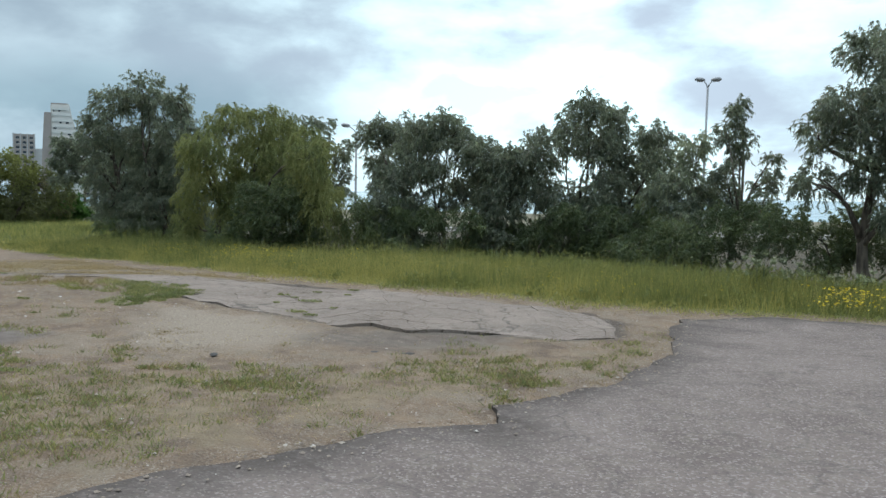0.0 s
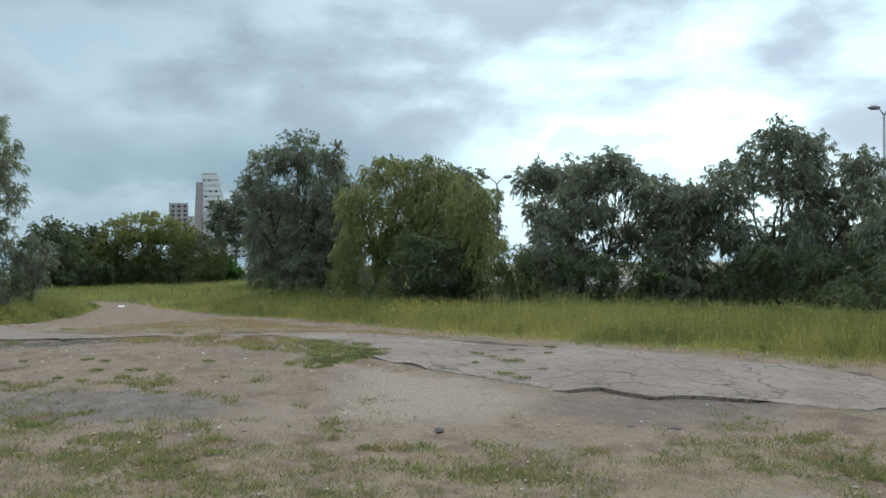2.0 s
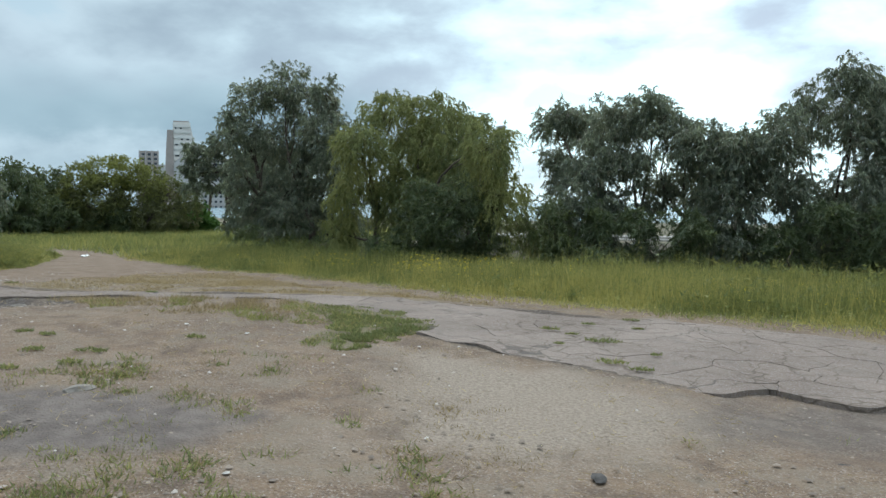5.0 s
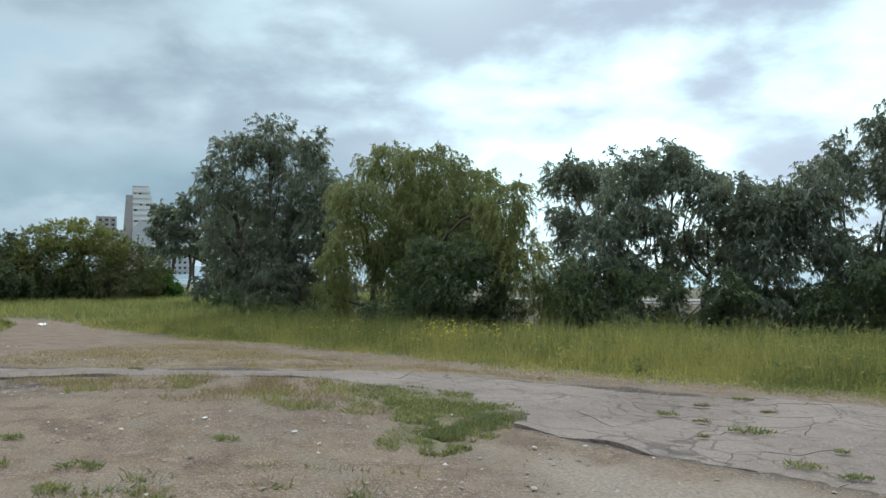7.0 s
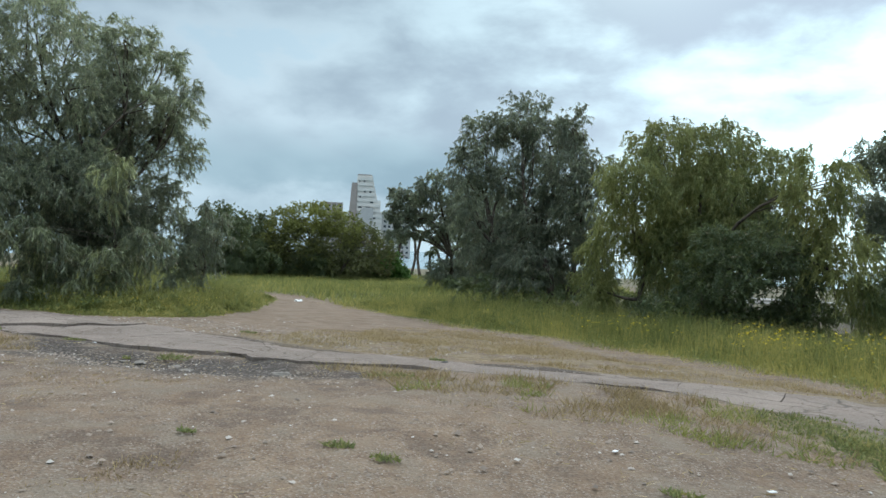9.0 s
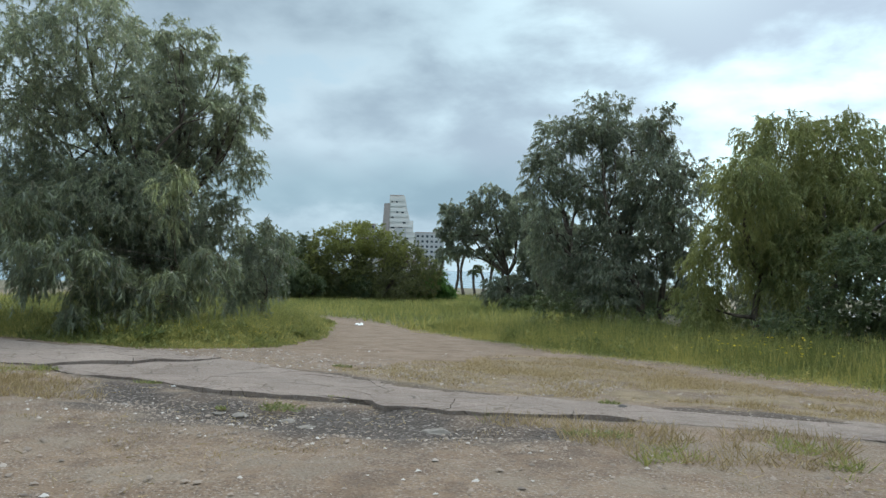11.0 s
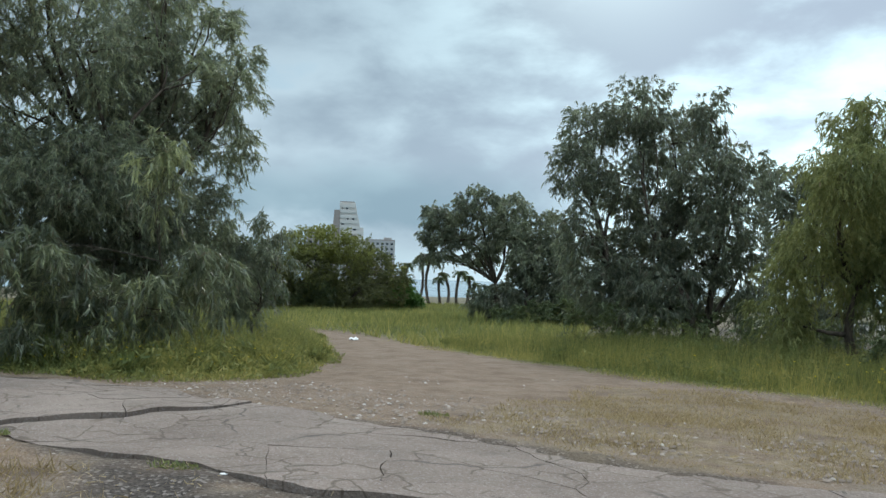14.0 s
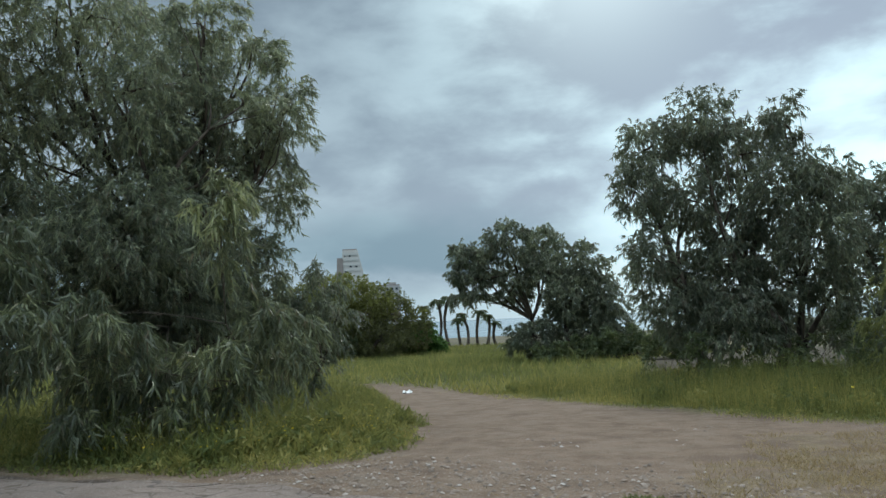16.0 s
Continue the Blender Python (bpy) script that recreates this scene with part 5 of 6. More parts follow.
def weed_tuft(at, radius, n, tall, seed, label="small green weed tuft growing from broken asphalt", mat=None, tint=0.1):
    rng = np.random.default_rng(seed)
    r = radius * np.sqrt(rng.random(n))
    a = rng.uniform(0, 2 * math.pi, n)
    x, y = at[0] + r * np.cos(a) * 1.5, at[1] + r * np.sin(a) * 0.75
    ob = put("weed_tuft", blades(rng, x, y, tall * rng.uniform(0.4, 1.2, n), rng.uniform(0.008, 0.02, n), tint + 0.4 * rng.random(n) ** 2, mat or M_WEED, "weed_tuft", 1.1, -0.015))
    tagged(ob, label, "weed", "weed tufts", "stuff")


meadow()
straw()
weeds()
TUFTS = [(-2.35, 14.1, 0.22), (-2.83, 13.44, 0.16), (-2.59, 13.16, 0.14), (-2.25, 12.81, 0.24), (-2.26, 11.66, 0.25), (-1.77, 12.19, 0.12), (-2.0, 11.43, 0.14), (-1.74, 14.75, 0.2), (-2.75, 12.45, 0.12), (-1.74, 13.92, 0.1),
         (-11.7, 14.2, 0.3), (-11.55, 14.85, 0.2), (-9.96, 14.5, 0.16), (-15.5, 15.05, 0.3), (-13.7, 14.77, 0.16), (-8.99, 13.9, 0.25), (-9.29, 15.9, 0.16), (-6.93, 10.54, 0.14), (-6.85, 10.12, 0.14), (-4.2, 7.25, 0.2), (-8.13, 11.28, 0.1), (-13.1, 17.6, 0.2), (-12.2, 14.05, 0.12),
         (-7.78, 11.15, 0.10), (-7.62, 9.95, 0.10), (-7.22, 9.84, 0.09), (-7.45, 10.5, 0.11), (-9.1, 11.2, 0.10), (-8.1, 9.6, 0.08), (-6.3, 11.3, 0.12)]
for i, (x, y, r) in enumerate(TUFTS):
    r *= 0.55 + 0.6 * ((i * 7) % 11) / 10
    weed_tuft((x, y), r * (0.5 if x > -3 else 0.65), int((420 if x > -3 else 600) * r + 25), 0.035 + 0.09 * r, 300 + i, tint=0.05 + 0.3 * ((i * 5) % 7) / 6)


def flowers(name, rng, x, y, tall, size, mat, label):
    """Small open blossoms on thin stems: five petals each."""
    n = len(x)
    top = np.stack([x, y, height(x, y) + tall], -1)
    V, F = [], []
    for p in range(5):
        w = p * 2 * math.pi / 5 + rng.uniform(0, 1, n)
        way = unit(np.stack([np.cos(w), np.sin(w), np.full(n, 0.45)], -1) + rng.normal(0, 0.25, (n, 3)))
        v, f = leaf_sheet(top, way, unit(np.cross(way, np.array((0, 0, 1.0)) + rng.normal(0, 0.3, (n, 3)))), size, size * 0.9)
        F.append(f + sum(len(q) for q in V))
        V.append(v)
    tagged(put(name, mesh_from(name, np.concatenate(V), np.concatenate(F), mat)), label, "flowers", kind="stuff")


def all_flowers():
    rng = np.random.default_rng(23)
    inside = lambda x, y: (edge_distance(x, y, MEADOW) > 0.25) & (edge_distance(x, y, GROVE) < 0.3) & (rough(x, y, 0.8, 133) > 0.42) & (np.exp(-((x + 6.2) / 2.7) ** 2 - ((y - 21.0 + 0.35 * (x + 7)) / 0.9) ** 2) * 1.5 > rng.random(len(x)))
    x, y = scatter(rng, 3600, -11, 1, 17, 24, inside)
    flowers("yellow_flowers", rng, x, y, rng.uniform(0.30, 0.62, len(x)), rng.uniform(0.018, 0.036, len(x)), M_YELLOW, "dense yellow daisies at the edge of the shrubs")
    x, y = scatter(rng, 2600, -16, 12, 12, 25, lambda x, y: (edge_distance(x, y, MEADOW) > 0.3) & (edge_distance(x, y, GROVE) < 0.2) & (rough(x, y, 1.4, 131) > 0.58))
    flowers("scattered_flowers", rng, x, y, rng.uniform(0.22, 0.5, len(x)), rng.uniform(0.012, 0.028, len(x)), M_YELLOW, "scattered yellow wild flowers in meadow grass")
    x, y = tuft_points(rng, [(6.9, 12.75)], 150, (0.3, 0.18))
    flowers("yellow_bush_flowers", rng, x, y, rng.uniform(0.2, 0.55, len(x)), rng.uniform(0.02, 0.035, len(x)), M_YELLOW, "clump of yellow daisies beside the asphalt lot")
    x, y = scatter(rng, 240, -19, -14.8, 18, 22, lambda x, y: edge_distance(x, y, BANK) > 0.3)
    flowers("bank_flowers", rng, x, y, rng.uniform(0.15, 0.34, len(x)), rng.uniform(0.012, 0.022, len(x)), M_YELLOW, "few small yellow flowers in bank grass")
    # tall umbels along the foot of the trees
    x, y = scatter(rng, 3600, -14, 11, 13, 32, lambda x, y: (np.abs(edge_distance(x, y, GROVE) - 0.3) < 0.8) & (rough(x, y, 1.2, 165) > 0.4))
    n = len(x)
    stem = blades(rng, np.repeat(x, 6) + rng.normal(0, 0.05, n * 6), np.repeat(y, 6) + rng.normal(0, 0.05, n * 6), np.repeat(rng.uniform(0.45, 0.85, n), 6) * rng.uniform(0.5, 1, n * 6), rng.uniform(0.015, 0.05, n * 6), rng.uniform(0, 0.45, n * 6), M_GRASS, "tall_weeds", 0.22)
    tagged(put("tall_weeds", stem), "tall grey-green weeds along the foot of the trees", "weeds", kind="stuff")
    k = rng.random(n) < 0.14
    flowers("pale_umbels", rng, x[k], y[k], rng.uniform(0.5, 0.85, int(k.sum())), rng.uniform(0.025, 0.06, int(k.sum())), M_CREAM, "pale grey-green umbels above tall weeds")


def fennel(at, tall, seed):
    rng = np.random.default_rng(seed)
    z = gz(*at)
    root = tagged(empty("fennel_plant", (at[0], at[1], z)), "tall pale green fennel with cream umbels", "plant", "fennel")
    for i in range(9):
        a, r = rng.uniform(0, 6.28), rng.uniform(0.1, 0.45)
        tip = (r * math.cos(a), r * math.sin(a), tall * rng.uniform(0.6, 1.0))
        put("stem", Solid().tube(bend((0.05 * math.cos(a), 0.05 * math.sin(a), -0.03), tip, 0.02, rng, 3), [0.012, 0.01, 0.008, 0.005], 5).mesh("stem", M_SHRUB), root)
        n = 60
        b = np.array(tip) + rng.normal(0, 0.01, (n, 3))
        way = unit(np.stack([rng.normal(0, 1, n), rng.normal(0, 1, n), rng.uniform(0.3, 1.0, n)], -1))
        v, f = leaf_sheet(b, way, unit(np.cross(way, rng.normal(size=(n, 3)))), rng.uniform(0.05, 0.13, n), rng.uniform(0.01, 0.02, n))
        put("umbel", mesh_from("umbel", v, f, M_CREAM), root)
        n = 90
        s = rng.uniform(0, 0.75, (n, 1))
        b = np.array((0, 0, 0.02)) + np.array(tip) * s
        way = unit(rng.normal(size=(n, 3)) + (0, 0, 0.4))
        v, f = leaf_sheet(b, way, unit(np.cross(way, rng.normal(size=(n, 3)))), rng.uniform(0.08, 0.22, n), rng.uniform(0.008, 0.016, n))
        put("foliage", mesh_from("foliage", v, f, M_GRASS, False, rng.uniform(0, 0.5, len(v) // 3).repeat(3)), root)["kind"] = "stuff"


all_flowers()
for i, (x, y, t) in enumerate([(6.3, 15.2, 0.95), (6.75, 15.4, 0.85), (7.2, 15.1, 0.75), (7.9, 14.9, 0.65), (8.4, 14.6, 0.7)]):
    fennel((x, y), t, 400 + i)


# ---- stones, rubble, litter ----
def stone_sheet(rng, x, y, size, mat, name, flat=0.6, lift=0.0):
    """Many small angular stones in one mesh."""
    n = len(x)
    c = np.stack([x, y, height(x, y) + size * 0.12 + lift], -1)
    a = rng.uniform(0, 6.28, n)
    ring = []
    for i in range(5):
        w = a + i * 2 * math.pi / 5
        ring.append(np.stack([np.cos(w), np.sin(w), rng.uniform(-0.2, 0.3, n)], -1) * (size * rng.uniform(0.6, 1.2, n))[:, None] * 0.5)
    top = np.stack([rng.normal(0, 0.12, n), rng.normal(0, 0.12, n), np.full(n, flat)], -1) * size[:, None] * 0.5
    v = np.stack([c + r for r in ring] + [c + top], 1).reshape(-1, 3)
    o = np.arange(n)[:, None] * 6
    f = np.concatenate([o + np.array([i, (i + 1) % 5, 5]) for i in range(5)])
    return mesh_from(name, v, f, mat)


def stones():
    rng = np.random.default_rng(24)
    ok = lambda x, y: free(x, y) & (edge_distance(x, y, BANK) < -0.2) & (edge_distance(x, y, MEADOW) < -0.2)
    x, y = scatter(rng, 36000, -17, 3.5, 4.0, 18, lambda x, y: ok(x, y) & (edge_distance(x, y, PALE) < 0.6) & (rough(x, y, 1.2, 141) + 0.3 * rng.random(len(x)) > 0.6))
    m = (rng.random(len(x)) ** 5)
    tagged(put("pebbles", stone_sheet(rng, x, y, 0.010 + 0.04 * m, M_PEBBLE, "pebbles")), "loose grey and pale pebbles on gravel", "pebbles", kind="stuff")
    x, y = scatter(rng, 34000, -4.5, 5.0, 2.4, 12.6, lambda x, y: (edge_distance(x, y, LOT) + 0.5 * (rough(x, y, 0.5, 147) - 0.5) > -0.1) & (edge_distance(x, y, LOT) < 0.35 * rng.random(len(x)) ** 2 + 0.06) & (rng.random(len(x)) < 0.6))
    lift = 0.008 + 0.03 * smooth(rough(x, y, 0.9, 49), 0.3, 0.6)
    tagged(put("edge_gravel", stone_sheet(rng, x, y, 0.012 + 0.035 * rng.random(len(x)) ** 3, M_PEBBLE, "edge_gravel", 0.6, np.where(edge_distance(x, y, LOT) > -0.12, lift, 0.0))), "loose gravel spilling over the edge of asphalt", "gravel", kind="stuff")
    x, y = scatter(rng, 22000, -16.8, -9.5, 16.2, 23.5, lambda x, y: ok(x, y) & (0.5 * rough(x, y, 0.8, 145) + 0.5 * smooth(edge_distance(x, y, PATH), -2.8, -0.2) + 0.22 * rng.random(len(x)) > 0.56))
    tagged(put("track_rubble", stone_sheet(rng, x, y, 0.012 + 0.05 * rng.random(len(x)) ** 4, M_PEBBLE, "track_rubble")), "pale broken gravel between path and dirt track", "rubble", kind="stuff")
    x, y = scatter(rng, 9000, -14.5, -8.5, 12.2, 14.8, lambda x, y: ok(x, y) & (edge_distance(x, y, TAR_BAND) > -0.5))
    tagged(put("asphalt_crumbs", stone_sheet(rng, x, y, 0.010 + 0.03 * rng.random(len(x)) ** 5, M_PEBBLE, "asphalt_crumbs")), "dark asphalt crumbs and pale chips below the path", "rubble", kind="stuff")


def rock(at, size, seed, mat, label, name="rock"):
    rng = np.random.default_rng(seed)
    bm = bmesh.new()
    bmesh.ops.create_icosphere(bm, subdivisions=2, radius=0.5)
    for v in bm.verts:
        d = 1 + 0.5 * (noise.noise(v.co * 2.3 + Vector((seed, 0, 0)))) + 0.2 * noise.noise(v.co * 6 + Vector((0, seed, 0)))
        v.co = Vector((v.co.x * d * size, v.co.y * d * size * 0.7, max(v.co.z * d, -0.2) * size * 0.26))
    me = bpy.data.meshes.new(name)
    bm.to_mesh(me)
    bm.free()
    me.materials.append(mat)
    ob = tagged(put(name, me), label, "rock", "rocks by the path")
    ob.matrix_world = pose(at[0], at[1], ground_at(*at) + size * 0.02, 0, 0, rng.uniform(0, 360))


def litter(at, size, seed, name="paper_scrap", label="crumpled white paper lying on dirt"):
    rng = np.random.default_rng(seed)
    n = 7
    g = [(((i / (n - 1)) - 0.5) * size * 1.6, ((j / (n - 1)) - 0.5) * size, abs(rng.normal(0, 0.10)) * size + 0.006) for j in range(n) for i in range(n)]
    top = [(j * n + i, j * n + i + 1, (j + 1) * n + i + 1, (j + 1) * n + i) for j in range(n - 1) for i in range(n - 1)]
    me = mesh_from(name, g, top, M_WHITE)
    ob = tagged(put(name, me), label, "litter", "litter")
    mod = ob.modifiers.new("thickness", "SOLIDIFY")
    mod.thickness = 0.004
    ob.matrix_world = pose(at[0], at[1], ground_at(*at) + 0.012, 0, 0, rng.uniform(0, 180))


M_PEBBLE, _k = material("pebbles")
_isl = _k.n("ShaderNodeNewGeometry").outputs["Random Per Island"]
_c = _k.mix(_k.span(_isl, 0.0, 0.7, 0, 1, False), (0.15, 0.122, 0.10), (0.27, 0.22, 0.175))
_c = _k.mix(_k.span(_isl, 0.85, 1.0, 0, 0.95, False), _c, (0.465, 0.443, 0.405))
finish(_k, _c, 0.9, _k.noise(where(_k), 60.0), 0.3, 0.004)
stones()
for i, (x, y, s) in enumerate([(-10.14, 13.9, 0.22), (-10.9, 14.2, 0.13), (-11.13, 13.7, 0.14), (-11.93, 13.95, 0.16), (-12.15, 13.95, 0.11), (-11.43, 13.9, 0.17), (-13.08, 13.85, 0.1), (-9.3, 13.8, 0.14)]):
    rock((x, y), s, 500 + i, M_STONE, "flat pale limestone chunk lying among asphalt rubble")
for i, (x, y, s) in enumerate([(-2.59, 8.51, 0.12), (-0.81, 9.04, 0.2), (-0.4, 9.1, 0.16), (-1.1, 9.1, 0.14), (-0.55, 7.0, 0.08), (-9.15, 15.75, 0.16), (-11.2, 14.05, 0.2)]):
    rock((x, y), s, 520 + i, M_TARLUMP, "dark lump of broken asphalt on the ground", "asphalt_lump")
rock((-6.3, 9.4), 0.24, 530, M_STONE, "flat pale stone slab lying on gravel", "stone_slab")
litter((-20.3, 31.0), 0.26, 540)
for i, (x, y) in enumerate([(-5.9, 11.6), (-6.7, 11.9), (-13.35, 14.75)]):
    litter((x, y), 0.025, 541 + i, "paper_shred", "small white scrap of paper on gravel")


# ---- street lamps, palms, buildings ----
def street_lamp(at, top, turn, reach):
    z = gz(*at)
    root = tagged(empty("street_lamp", (at[0], at[1], z)), "tall grey steel street lamp with two heads", "lamp", "street lamps")
    root.rotation_euler[2] = radians(turn)
    h = top - z
    put("pole", Solid().tube([(0, 0, -0.2), (0, 0, 0.9), (0, 0, 1.0), (0, 0, h - 0.5)], [0.14, 0.14, 0.10, 0.075], 10).mesh("pole", M_STEEL, True), root)
    for s in (-1, 1):
        put("arm", Solid().tube([(0, 0, h - 0.55), (s * reach * 0.35, 0, h - 0.3), (s * reach, 0, h - 0.02)], [0.05, 0.04, 0.035], 8).mesh("arm", M_STEEL, True), root)
        head = Solid().tube([(s * (reach - 0.1), 0, h), (s * (reach + 0.1), 0, h + 0.03), (s * (reach + 0.45), 0, h + 0.06), (s * (reach + 0.6), 0, h + 0.04)], [0.06, 0.15, 0.15, 0.05], 8)
        head = put("lamp_head", head.mesh("lamp_head", M_STEEL, True), root)
        put("diffuser", Solid().tube([(s * (reach + 0.02), 0, h - 0.07), (s * (reach + 0.45), 0, h - 0.05)], [0.07, 0.07], 8).mesh("diffuser", M_GREYWALL, True), head)


street_lamp((18.4, 54.0), 9.75, -12, 0.3)
street_lamp((-7.1, 60.85), 6.6, 10, 0.6)


def palm(at, tall, seed, spread=2.3):
    rng = np.random.default_rng(seed)
    z = gz(*at)
    root = tagged(empty("palm_tree", (at[0], at[1], z)), "slender palm with shaggy dark fronds in the distance", "palm", "palms")
    tip = (rng.normal(0, 0.3), rng.normal(0, 0.3), tall - 0.6)
    put("trunk", Solid().tube(bend((0, 0, -0.3), tip, 0, rng), [0.2, 0.16, 0.15, 0.15, 0.16, 0.22], 8).mesh("trunk", M_BARK, True), root)
    for i in range(22):
        a, up = rng.uniform(0, 6.28), rng.uniform(-0.5, 1.1)
        n = 9
        L = spread * rng.uniform(0.8, 1.15)
        s = np.linspace(0, 1, n)
        r = L * (s - 0.18 * s * s)
        rib = np.stack([np.cos(a) * r, np.sin(a) * r, up * s * L * 0.6 - 0.75 * L * s * s], -1) + tip
        k = 60
        t = rng.uniform(0.08, 1, k)
        b = np.stack([np.interp(t, s, rib[:, j]) for j in range(3)], -1)
        sd = np.where(rng.random(k) < 0.5, 1, -1)[:, None] * np.array((-math.sin(a), math.cos(a), -0.25))
        way = unit(sd + np.array((math.cos(a), math.sin(a), -0.3)) * 0.7 + rng.normal(0, 0.15, (k, 3)))
        v, f = leaf_sheet(b, way, unit(np.cross(way, rng.normal(size=(k, 3)))), spread * rng.uniform(0.2, 0.32, k), rng.uniform(0.04, 0.08, k))
        v2, f2 = leaf_sheet(rib[:-1], unit(rib[1:] - rib[:-1]), np.tile(np.array((-math.sin(a), math.cos(a), 0.0)), (n - 1, 1)), np.linalg.norm(rib[1:] - rib[:-1], axis=1) * 1.3, np.full(n - 1, 0.08))
        put("frond", mesh_from("frond", np.concatenate([v, v2]), np.concatenate([f, f2 + len(v)]), M_SHRUB, False, np.full((k + n - 1) * 3, 0.08)), root)


for i, (x, y, top, sp) in enumerate([(-40.8, 87, 2.26, 1.0), (-39.2, 86, 2.85, 1.05), (-37.3, 84.5, 3.05, 1.1), (-36.6, 86, 0.88, 0.8), (-36.6, 88, 1.38, 0.8), (-34.5, 85, 1.54, 0.9), (-33.9, 86, 1.16, 0.8), (-33.1, 87, 0.38, 0.7)]):
    palm((x, y), top + 0.55 - gz(x, y), 600 + i, sp)


def facade(root, x0, x1, z0, z1, y, storey, bay, glass=(0.5, 0.45), mat=M_PANE):
    """Windows with panes and sills, row by row, set into the wall's face."""
    for zi in range(max(1, int((z1 - z0) / storey))):
        for xi in range(max(1, int((x1 - x0) / bay))):
            cx, cz = x0 + (xi + 0.5) * bay, z1 - (zi + 0.5) * storey
            w, h = bay * glass[0] / 2, storey * glass[1] / 2
            win = put("window", Solid().box(cx - w - 0.15, y - 0.12, cz - h - 0.15, cx + w + 0.15, y + 0.05, cz - h).mesh("window", M_PLASTER), root)
            put("pane", Solid().box(cx - w, y - 0.06, cz - h, cx + w, y + 0.05, cz + h).mesh("pane", mat), win)


def prism(profile, y0, y1):
    n = len(profile)
    return Solid().add([(x, y0, z) for x, z in profile] + [(x, y1, z) for x, z in profile],
                       [tuple(range(n)), tuple(range(n, 2 * n))[::-1]] + [(i, i + n, (i + 1) % n + n, (i + 1) % n) for i in range(n)])


def terrace_tower():
    root = tagged(empty("apartment_tower", (-226.9, 460.2, 0)), "pale stepped apartment tower with brown side wall", "tower")
    root.rotation_euler[2] = radians(25.8)
    put("side_wall", prism([(-16, -12), (-14.3, 27), (-13.3, 44), (-9.6, 44), (-9.6, -12)], -1.0, 16).mesh("side_wall", M_CONCRETE), root)
    put("wall", prism([(-9.5, -12), (-9.9, 49), (0.2, 49.2), (1.6, 42), (3.4, 35.2), (3.5, 33), (6.0, 33), (6.2, 25.4), (7.4, 25.2), (7.4, -12)], 0, 15).mesh("wall", M_PLASTER), root)
    put("roof", Solid().box(-9.7, 1, 49.2, -0.4, 14, 49.9).mesh("roof", M_CONCRETE), root)
    put("front_wing", prism([(-9.5, -12), (-9.4, 23.0), (-5.0, 27.8), (1.4, 27.8), (1.4, -12)], -3.0, -0.75).mesh("front_wing", M_GREYWALL), root)
    z = 47.9
    right = {0: 0.3, 1: 1.0, 2: 1.7, 3: 2.4, 4: 3.2, 5: 5.8, 6: 6.1, 7: 7.0}
    for i in range(14):
        x1 = right.get(i, 7.2)
        b = put("balcony", Solid().box(-9.3, -0.7, z - 1.9, x1 - 0.2, -0.05, z - 0.1).mesh("balcony", M_PLASTER), root)
        put("soffit", Solid().box(-9.3, -0.7, z - 2.1, x1 - 0.2, -0.05, z - 1.91).mesh("soffit", M_PLASTER), b)
        for j in range(3):
            w0 = -8.6 + j * (x1 + 8.4) / 3
            if (i * 2 + j) % 5 < 2:
                put("window", Solid().box(w0, -0.14, z - 3.2, w0 + (x1 + 8.4) / 3 * (0.25 + 0.12 * ((i * 2 + j) % 4)), -0.02, z - 2.25).mesh("window", M_PANE), root)
        z -= 3.45


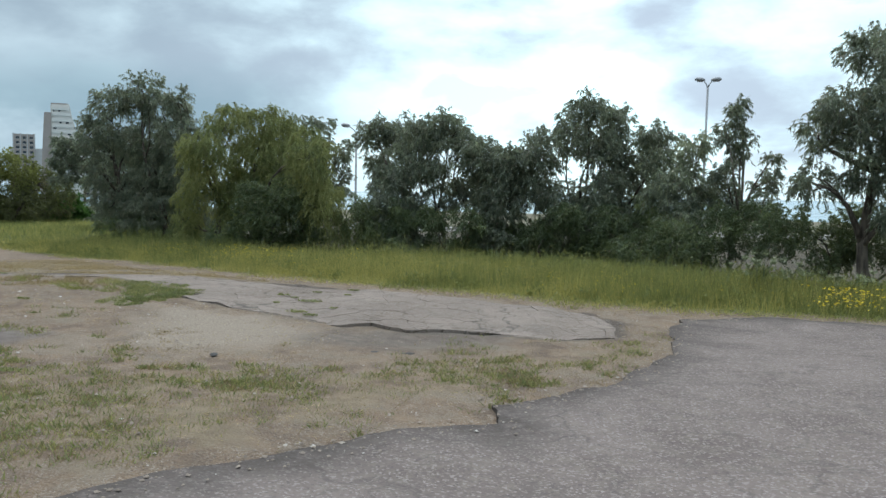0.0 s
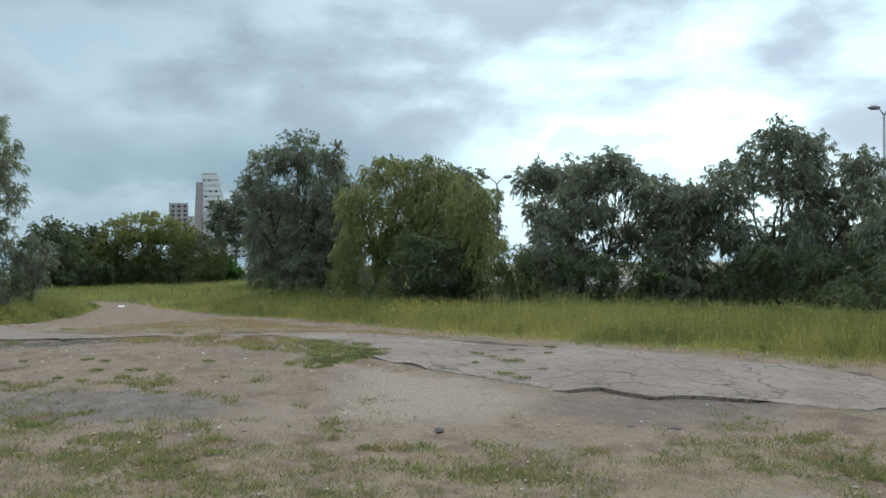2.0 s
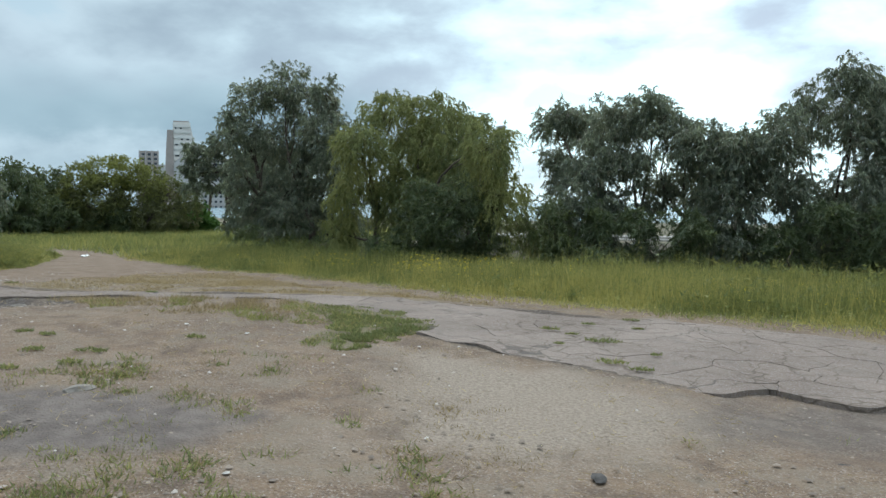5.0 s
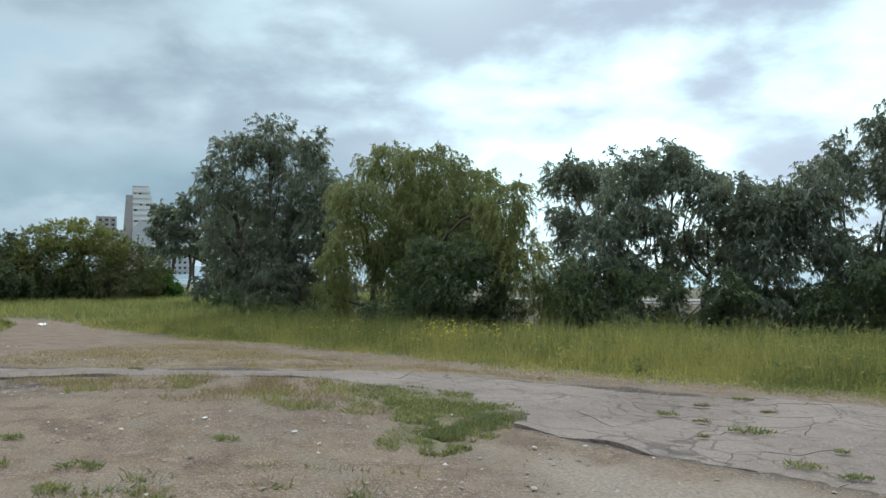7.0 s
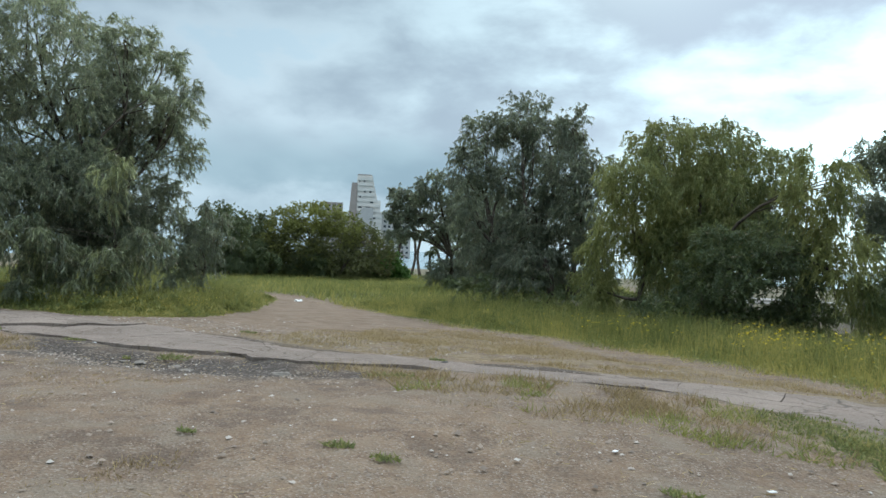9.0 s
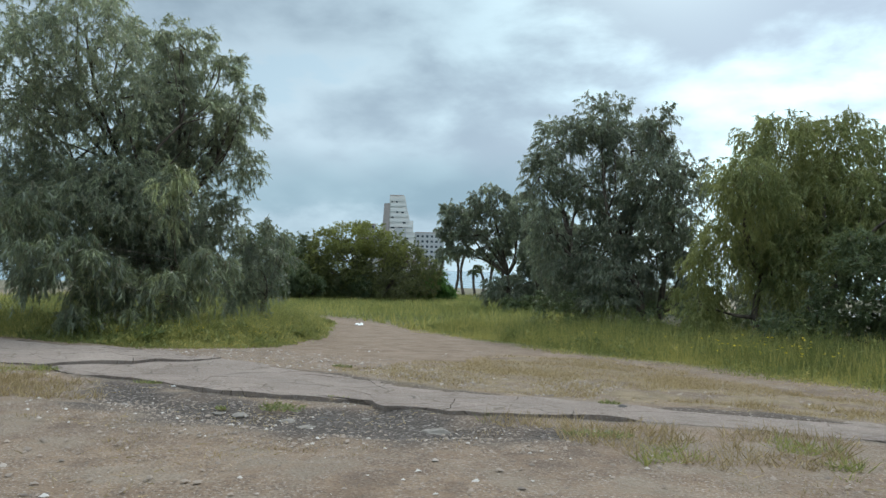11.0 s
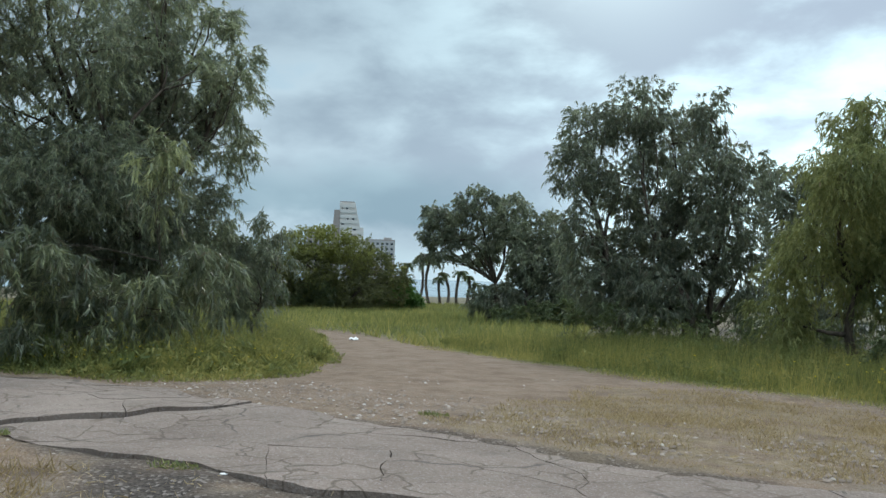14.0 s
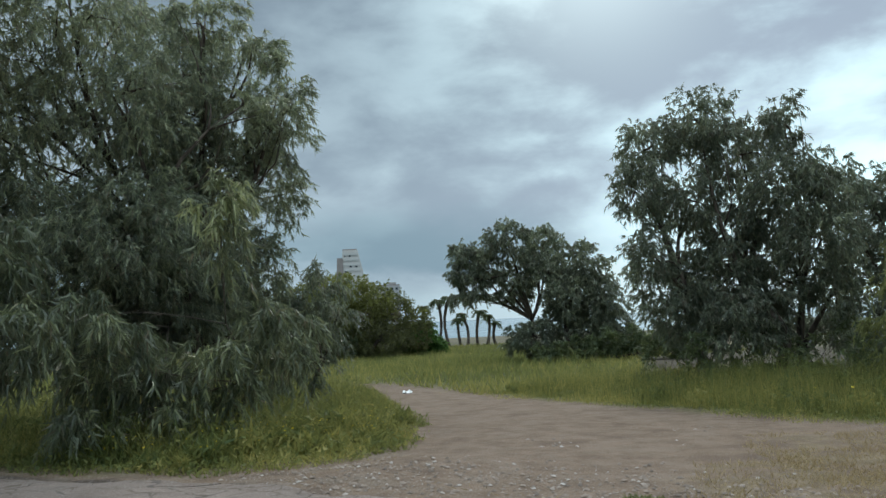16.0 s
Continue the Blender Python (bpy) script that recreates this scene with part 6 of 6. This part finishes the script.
def slab_block():
    root = tagged(empty("apartment_block", (-226.9, 460.2, 0)), "grey flat-roofed apartment block beside a tower", "building")
    root.rotation_euler[2] = radians(25.8)
    put("wall", Solid().box(7.5, 4, -12, 27.2, 18, 25.2).mesh("wall", M_GREYWALL), root)
    put("roof", Solid().box(7.6, 4.2, 25.2, 27.1, 17.8, 25.8).mesh("roof", M_CONCRETE), root)
    facade(root, 8, 27, -9, 24.6, 4, 3.4, 3.1)
    put("annex", Solid().box(20, 8, 25.8, 25, 14, 27.4).mesh("annex", M_GREYWALL), root)


def far_tower():
    root = tagged(empty("apartment_tower", (-291.8, 524.3, 0)), "distant grey-brown residential tower with stepped top", "tower")
    root.rotation_euler[2] = radians(29.1)
    put("wall", Solid().box(-5.1, 0, -12, 8.5, 14, 35.4).mesh("wall", M_CONCRETE), root)
    put("wing", Solid().box(-7.0, 1.5, -12, 12.8, 12, 25.8).mesh("wing", M_GREYWALL), root)
    put("low_wing", Solid().box(12.9, 2, -12, 17, 11, 19).mesh("low_wing", M_CONCRETE), root)
    for i in range(4):
        put("pier", Solid().box(-4.9 + i * 4.2, -0.5, -12, -4.3 + i * 4.2, -0.02, 36).mesh("pier", M_GREYWALL), root)
    facade(root, -4.3, 8.4, -6, 34.5, 0, 3.3, 4.2, (0.5, 0.5))


def guard_rail(x0, x1, y, n):
    """A pale crash barrier on short posts, seen through the trees."""
    root = tagged(empty("guard_rail", ((x0 + x1) / 2, y, gz((x0 + x1) / 2, y))), "pale grey road barrier glimpsed behind trees", "barrier")
    half = (x1 - x0) / 2
    prof = [(0.0, 0.45), (-0.05, 0.52), (0.0, 0.60), (-0.05, 0.68), (0.0, 0.76), (0.03, 0.76), (0.03, 0.45)]
    m = len(prof)
    put("beam", Solid().add([(x, py, pz) for x in (-half, half) for py, pz in prof], [tuple(range(m)), tuple(range(m, 2 * m))[::-1]] + [(i, i + m, (i + 1) % m + m, (i + 1) % m) for i in range(m)]).mesh("beam", M_PLASTER), root)
    for i in range(n):
        x = -half + (i + 0.5) * 2 * half / n
        put("post", Solid().box(x - 0.05, 0.031, -0.3, x + 0.05, 0.13, 0.8).mesh("post", M_STEEL), root)


guard_rail(-6, 26, 47.0, 14)
terrace_tower()
slab_block()
far_tower()
